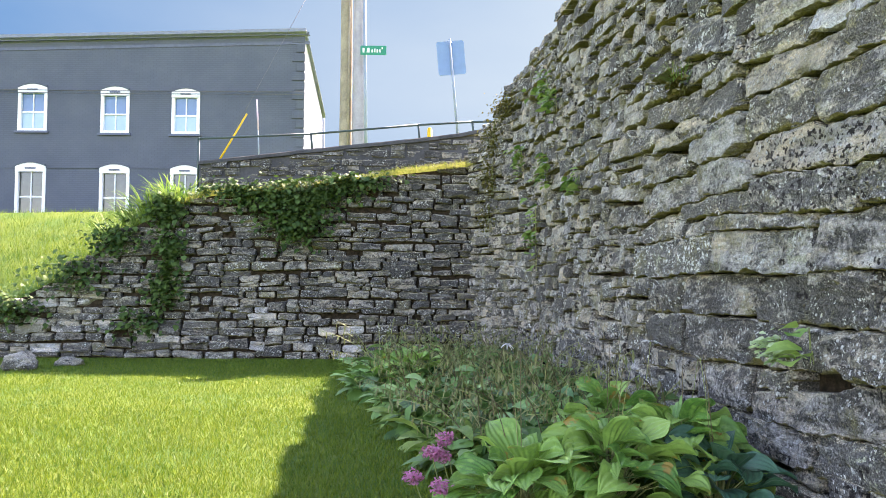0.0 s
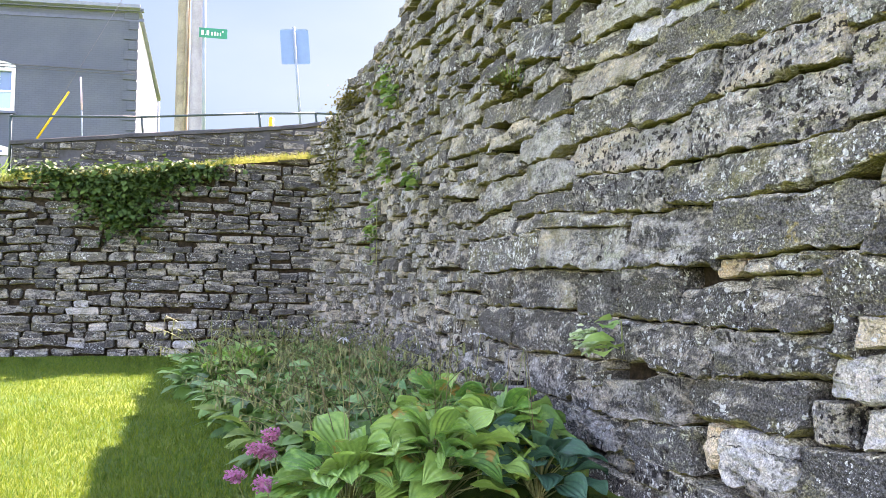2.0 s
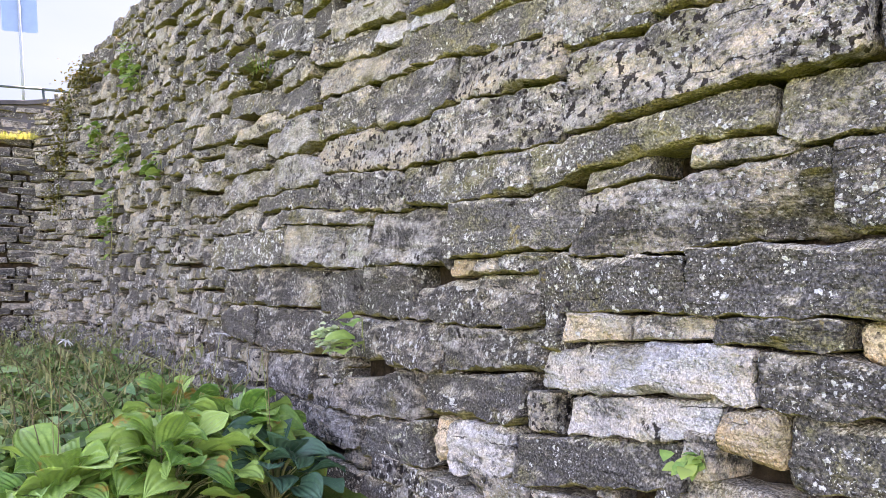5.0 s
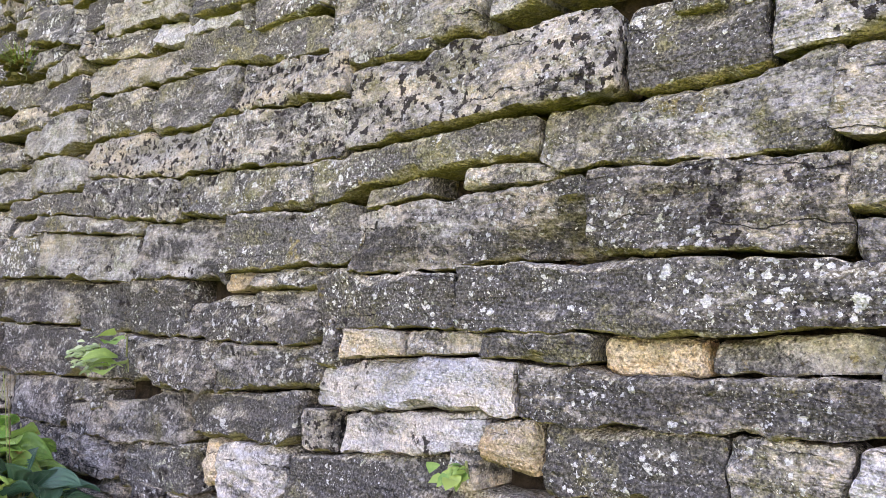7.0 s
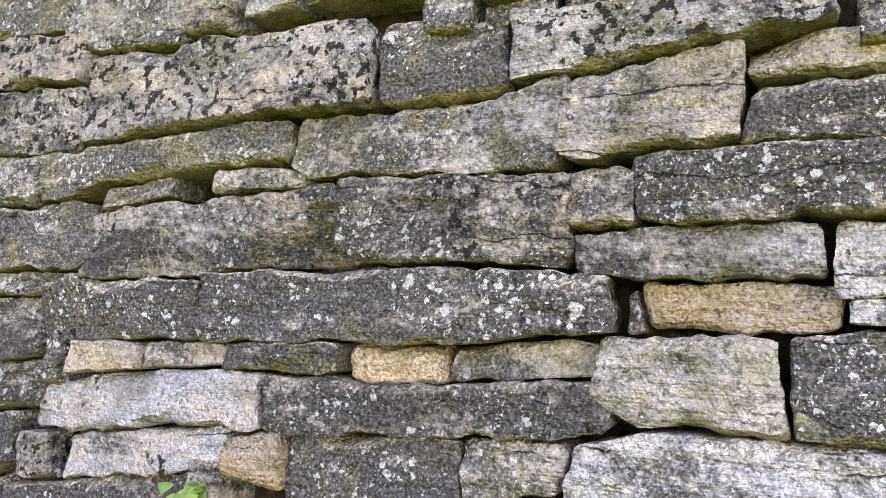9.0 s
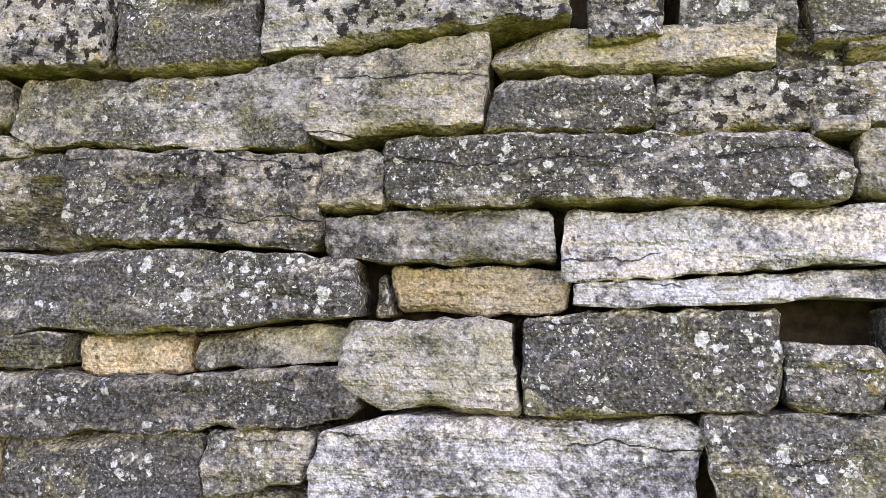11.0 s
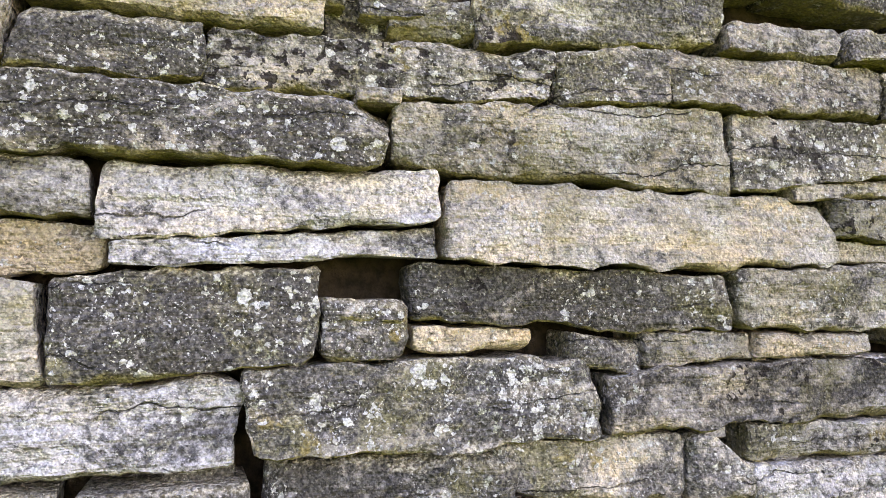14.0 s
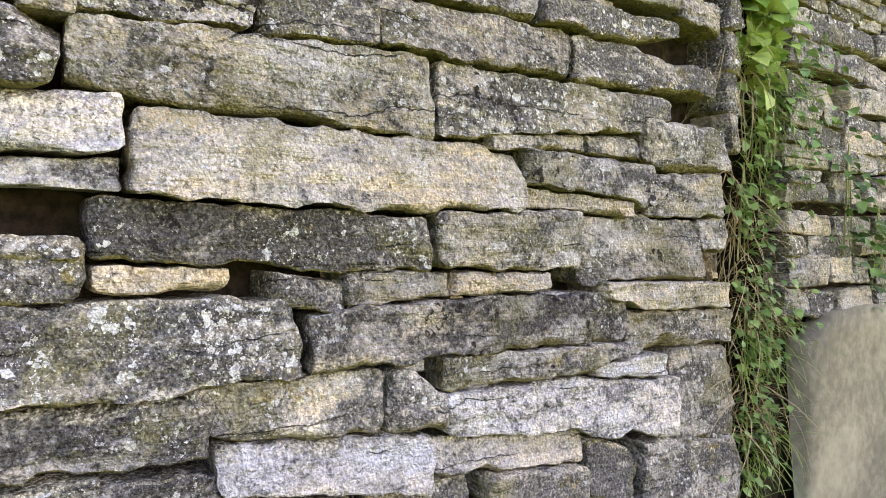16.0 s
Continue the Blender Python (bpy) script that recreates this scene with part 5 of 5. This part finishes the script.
blades("lawn_grass", 150000, lawn_spot, (0.025, 0.06), 0.008, BLADE, 201)
blades("bank_grass", 16000, bank_spot, (0.06, 0.2), 0.014, BLADE, 202)
blades("ledge_grass", 9000, ledge_spot, (0.05, 0.17), 0.014, SUN_TINTED, 203)


# ---- the tall wall's stones ----
tall = Wall(wall_main, main_place, -15.0, 5.6, 7.0, 11)
COURSE_A = [
    (-7.166, -6.409, 3.732, 3.696, 3.913, 3.892, "d", None),
    (-5.980, -5.060, 3.657, 3.488, 4.010, 3.831, "l", None),
    (-4.690, -3.565, 3.499, 3.379, 3.703, 3.622, "g", None),
    (-7.786, -7.066, 3.360, 3.310, 3.643, 3.577, "g", None),
    (-4.938, -3.950, 3.303, 3.244, 3.423, 3.388, "g", None),
    (-5.665, -5.012, 3.244, 3.257, 3.399, 3.414, "g", None),
    (-3.986, -2.970, 3.261, 3.193, 3.413, 3.300, "p", None),
    (-7.005, -5.706, 3.245, 3.100, 3.450, 3.331, "g", None),
    (-5.722, -4.985, 3.003, 3.019, 3.183, 3.247, "g", None),
    (-4.967, -3.435, 3.044, 2.942, 3.290, 3.124, "g", None),
    (-8.128, -6.670, 3.018, 2.949, 3.293, 3.117, "g", None),
    (-3.565, -2.130, 3.015, 2.866, 3.264, 3.087, "g", None),
]
COURSE_B = [
    (-6.641, -5.555, 2.891, 2.881, 3.031, 3.057, "g", None),
    (-2.122, -1.089, 2.721, 2.780, 3.199, 3.049, "l", None),
    (-4.942, -3.970, 2.682, 2.716, 3.019, 2.965, "g", None),
    (-2.067, -1.360, 2.767, 2.704, 2.890, 2.884, "l", None),
    (-3.949, -2.978, 2.607, 2.649, 2.963, 2.944, "g", None),
    (-5.946, -4.974, 2.664, 2.664, 2.861, 2.931, "l", None),
    (-2.936, -1.930, 2.671, 2.571, 2.875, 2.813, "s", None),
    (-7.053, -5.908, 2.557, 2.600, 2.672, 2.745, "g", None),
    (-8.332, -7.076, 2.570, 2.491, 2.750, 2.663, "g", None),
    (4.844, 5.186, 2.556, 2.522, 2.695, 2.697, "g", None),
    (-1.894, -0.384, 2.300, 2.341, 2.670, 2.671, "s", 0.02),
    (0.166, 1.208, 2.400, 2.421, 2.609, 2.535, "s", None),
]
COURSE_C = [
    (-0.372, 0.156, 2.319, 2.339, 2.670, 2.632, "d", None),
    (-5.015, -3.169, 2.426, 2.282, 2.673, 2.545, "s", None),
    (3.882, 4.846, 2.378, 2.458, 2.498, 2.528, "g", None),
    (-5.733, -4.824, 2.359, 2.333, 2.585, 2.537, "l", None),
    (2.292, 3.285, 2.264, 2.383, 2.477, 2.617, "g", None),
    (-3.198, -1.902, 2.302, 2.266, 2.597, 2.554, "s", None),
    (3.340, 3.882, 2.359, 2.378, 2.468, 2.498, "g", None),
    (-6.790, -5.608, 2.277, 2.301, 2.571, 2.523, "g", None),
    (2.018, 2.638, 2.287, 2.315, 2.381, 2.477, "g", None),
    (1.822, 2.030, 2.258, 2.291, 2.419, 2.412, "l", -0.1),
    (0.944, 1.807, 2.280, 2.263, 2.406, 2.401, "c", None),
    (-8.262, -6.872, 2.210, 2.172, 2.449, 2.367, "d", None),
]
COURSE_D = [
    (4.085, 5.188, 2.148, 2.201, 2.310, 2.347, "g", None),
    (3.056, 4.085, 2.154, 2.161, 2.342, 2.335, "d", None),
    (2.614, 3.056, 2.120, 2.144, 2.273, 2.331, "g", None),
    (0.348, 0.942, 2.067, 2.111, 2.294, 2.389, "g", None),
    (-6.066, -4.748, 2.131, 2.129, 2.260, 2.271, "g", None),
    (-2.102, -0.769, 2.044, 2.159, 2.195, 2.310, "g", None),
    (-0.754, 0.378, 2.089, 2.031, 2.287, 2.295, "g", None),
    (1.448, 2.585, 2.062, 2.136, 2.225, 2.276, "s", None),
    (-4.753, -3.458, 2.085, 1.994, 2.343, 2.246, "s", None),
    (0.931, 1.457, 2.101, 2.079, 2.254, 2.234, "d", None),
    (-3.520, -2.148, 2.054, 2.023, 2.282, 2.206, "l", None),
    (4.446, 4.820, 2.031, 2.045, 2.124, 2.148, "c", -0.02),
]
COURSE_E = [
    (-7.092, -6.078, 1.960, 2.005, 2.169, 2.210, "g", None),
    (1.911, 2.049, 2.041, 2.049, 2.094, 2.098, "g", None),
    (-1.157, -0.676, 2.040, 2.040, 2.101, 2.085, "c", -0.03),
    (-1.744, -1.356, 1.965, 2.050, 2.055, 2.112, "g", -0.02),
    (-5.520, -3.940, 2.022, 1.921, 2.128, 2.021, "g", None),
    (3.331, 4.574, 1.842, 1.963, 2.083, 2.123, "g", None),
    (2.028, 3.303, 1.867, 1.833, 2.026, 2.090, "g", None),
    (0.601, 2.014, 1.874, 1.845, 2.039, 2.034, "d", 0.02),
    (4.574, 5.235, 1.829, 1.825, 2.016, 2.015, "g", None),
    (0.377, 0.612, 1.817, 1.839, 2.006, 2.022, "g", None),
    (-0.522, 0.403, 1.769, 1.708, 2.032, 2.001, "d", 0.02),
    (4.197, 4.505, 1.821, 1.828, 1.901, 1.922, "g", None),
]
COURSE_F = [
    (3.592, 4.169, 1.796, 1.837, 1.856, 1.900, "g", None),
    (-1.861, -0.552, 1.672, 1.737, 1.944, 2.011, "d", None),
    (-2.923, -1.772, 1.659, 1.735, 1.957, 1.960, "g", None),
    (-3.952, -2.933, 1.665, 1.615, 1.983, 1.968, "d", None),
    (-7.363, -5.446, 1.609, 1.660, 1.941, 1.973, "l", None),
    (-5.424, -3.962, 1.660, 1.626, 1.972, 1.923, "l", None),
    (0.400, 1.150, 1.682, 1.667, 1.800, 1.798, "d", None),
    (3.786, 4.636, 1.675, 1.617, 1.817, 1.792, "g", None),
    (1.168, 2.190, 1.603, 1.669, 1.798, 1.825, "p", 0.01),
    (2.201, 3.787, 1.554, 1.556, 1.798, 1.781, "c", 0.02),
    (4.636, 5.210, 1.563, 1.575, 1.725, 1.750, "g", None),
    (-2.431, -1.986, 1.583, 1.570, 1.669, 1.659, "l", None),
]
COURSE_G = [
    (-2.650, -2.443, 1.584, 1.589, 1.636, 1.639, "g", None),
    (-2.886, -2.658, 1.565, 1.571, 1.660, 1.642, "o", None),
    (3.787, 4.498, 1.585, 1.560, 1.639, 1.613, "c", -0.02),
    (1.202, 2.182, 1.538, 1.565, 1.590, 1.654, "p", 0.0),
    (0.641, 1.193, 1.515, 1.512, 1.634, 1.642, "o", -0.06),
    (-1.134, 0.554, 1.407, 1.500, 1.660, 1.662, "d", 0.03),
    (0.566, 0.611, 1.489, 1.490, 1.575, 1.576, "g", -0.08),
    (-2.070, -1.152, 1.362, 1.406, 1.633, 1.614, "d", None),
    (5.014, 5.282, 1.380, 1.374, 1.533, 1.550, "g", None),
    (-6.094, -4.850, 1.271, 1.291, 1.601, 1.605, "d", None),
    (3.332, 4.124, 1.316, 1.314, 1.524, 1.552, "g", None),
    (2.093, 3.319, 1.356, 1.310, 1.543, 1.480, "d", None),
]
COURSE_H = [
    (-6.875, -6.120, 1.275, 1.271, 1.517, 1.612, "d", None),
    (-4.789, -3.315, 1.237, 1.287, 1.517, 1.626, "d", None),
    (-3.362, -2.054, 1.283, 1.291, 1.468, 1.582, "d", None),
    (4.125, 5.048, 1.252, 1.243, 1.514, 1.528, "g", None),
    (1.047, 1.804, 1.218, 1.249, 1.485, 1.518, "d", 0.02),
    (-1.441, -1.002, 1.301, 1.322, 1.384, 1.400, "c", None),
    (0.482, 1.044, 1.256, 1.223, 1.455, 1.468, "c", 0.02),
    (-0.448, -0.072, 1.272, 1.282, 1.367, 1.377, "o", -0.05),
    (-0.062, 0.504, 1.292, 1.353, 1.377, 1.448, "c", -0.08),
    (-0.990, -0.462, 1.289, 1.326, 1.389, 1.388, "d", None),
    (1.804, 2.088, 1.257, 1.252, 1.430, 1.423, "g", 0.0),
    (-1.838, -1.452, 1.271, 1.301, 1.370, 1.384, "c", None),
    (2.110, 2.528, 1.279, 1.275, 1.330, 1.312, "o", -0.03),
]
COURSE_I = [
    (3.430, 3.953, 1.225, 1.244, 1.292, 1.268, "c", None),
    (2.966, 3.417, 1.210, 1.215, 1.302, 1.292, "g", None),
    (2.674, 2.953, 1.193, 1.150, 1.289, 1.231, "g", None),
    (-0.784, 0.550, 1.064, 1.159, 1.245, 1.324, "d", 0.02),
    (4.270, 5.282, 1.159, 1.091, 1.235, 1.208, "c", None),
    (-2.027, -0.802, 0.987, 1.106, 1.172, 1.298, "p", None),
    (-2.923, -2.018, 0.995, 1.057, 1.204, 1.271, "d", None),
    (-4.082, -2.948, 0.955, 0.997, 1.208, 1.243, "d", None),
    (1.598, 2.742, 0.969, 0.971, 1.206, 1.215, "l", 0.02),
    (-6.028, -4.082, 0.885, 0.936, 1.242, 1.248, "d", None),
    (2.806, 4.458, 0.990, 0.968, 1.157, 1.178, "d", None),
    (-7.035, -6.056, 0.899, 0.897, 1.147, 1.251, "d", None),
]
COURSE_J = [
    (0.422, 1.564, 0.922, 0.944, 1.140, 1.172, "p", 0.02),
    (0.040, 0.400, 0.902, 0.962, 1.104, 1.111, "c", None),
    (4.478, 5.329, 0.914, 0.926, 1.045, 1.059, "g", None),
    (-0.676, 0.041, 0.796, 0.884, 1.051, 1.114, "d", None),
    (-0.963, -0.684, 0.888, 0.855, 0.994, 1.072, "o", None),
    (-1.873, -0.980, 0.769, 0.908, 0.936, 1.069, "p", None),
    (3.364, 4.460, 0.832, 0.889, 0.953, 0.941, "g", None),
    (-3.198, -2.194, 0.714, 0.749, 0.892, 1.051, "d", None),
    (2.378, 3.115, 0.800, 0.721, 0.954, 0.910, "c", None),
    (1.632, 2.454, 0.765, 0.735, 0.947, 0.891, "d", None),
    (4.232, 4.742, 0.806, 0.758, 0.856, 0.840, "p", None),
    (-4.749, -4.471, 0.747, 0.768, 0.852, 0.849, "g", None),
]
COURSE_K = [
    (3.118, 3.434, 0.700, 0.691, 0.942, 0.803, "c", None),
    (-5.822, -4.784, 0.531, 0.554, 0.800, 0.868, "d", None),
    (-4.814, -3.186, 0.477, 0.655, 0.694, 0.916, "d", None),
    (3.378, 4.848, 0.666, 0.499, 0.809, 0.748, "p", None),
    (-2.225, -1.167, 0.447, 0.655, 0.715, 0.848, "d", None),
    (2.474, 3.298, 0.603, 0.458, 0.732, 0.665, "p", None),
    (4.848, 5.402, 0.388, 0.340, 0.845, 0.847, "g", None),
    (-2.837, -2.276, 0.360, 0.470, 0.683, 0.739, "p", None),
    (-3.041, -2.893, 0.398, 0.431, 0.658, 0.681, "o", None),
    (3.366, 4.198, 0.491, 0.431, 0.645, 0.557, "p", None),
    (-3.943, -3.123, 0.245, 0.339, 0.504, 0.603, "l", None),
    (-5.006, -3.950, 0.222, 0.281, 0.498, 0.522, "d", None),
]
COURSE_L = [
    (-6.210, -5.027, 0.199, 0.241, 0.480, 0.504, "d", None),
    (3.599, 4.191, 0.337, 0.215, 0.459, 0.386, "c", None),
    (4.221, 4.538, 0.242, 0.164, 0.474, 0.408, "g", None),
    (4.568, 5.413, 0.133, -0.024, 0.413, 0.370, "g", None),
]
courses = [*COURSE_A, *COURSE_B, *COURSE_C, *COURSE_D, *COURSE_E, *COURSE_F, *COURSE_G, *COURSE_H, *COURSE_I, *COURSE_J, *COURSE_K, *COURSE_L]
for u0, u1, bottom, top, tone, proud in tall.settle(courses):
    tall.laid(u0, u1, bottom, top, tone, proud, True, 0.95 if u1 > -1.5 else 1.22, 0.022 if u0 > -3 else 0.03)
tall.close(-1.9, 5.34)

tall.scatter(1600, -14.0, -5.0, 0.1, main_top, (0.17, 0.28), (0.2, 0.46), "dglglsgd", lambda u, v: u > -6.4 and v < 4.0, 0.06)
tall.scatter(60, -6.0, 5.0, 2.6, main_top, (0.24, 0.32), (0.4, 0.8), "dgglsd", lambda u, v: v < 3.4)
tall.fill(-5.2, 5.34, 0.0, main_top, (0.15, 0.27), (0.3, 0.85), "dgglsgd", lambda u, v: v < 3.6)
tall.fill(-14.2, -5.2, 0.0, main_top, (0.11, 0.22), (0.16, 0.42), "gglglsdg", lambda u, v: u > -6.4 and v < 3.0, 0.05, 0.0, 0.004, 0.95)
tall.chink(2200, -5.5, 5.3, 0.3, 3.1, "cogdgp")
tall.rest()
low = Wall(wall_back, back_place, -11.5, 2.8, 5.0, 12)
low.scatter(70, -6.0, 1.8, 0.0, back_top, (0.15, 0.21), (0.3, 0.6), "dkkd", lambda u, v: True, 0.08)
low.fill(-10.8, 2.2, 0.0, back_top, (0.07, 0.19), (0.2, 0.75), lambda u, v: "kdkdd" if v > 1.9 or u > -0.2 else "ddggddp" if v < 1.3 else "dkdgg", lambda u, v: -4.0 < u < 1.2 and v < 3.2, 0.06, 0.0, -0.002, 1.2)
low.rest()

end = Wall(wall_end, main_place, 5.7, 11.5, 7.0, 13)
end.fill(5.85, 11.0, 0.99, lambda u: MAIN_TOP, (0.10, 0.2), (0.25, 0.7), "ggcgc", lambda u, v: u < 7.6 and v < 3.2)
end.rest()
recess = Wall(link, lambda u, v, w: main_place(u, v, w - 0.42), 5.2, 6.3, 7.0, 14)
recess.fill(5.3, 5.9, -0.4, lambda u: 4.0, (0.1, 0.2), (0.15, 0.4), "occg", lambda u, v: True)
recess.rest()
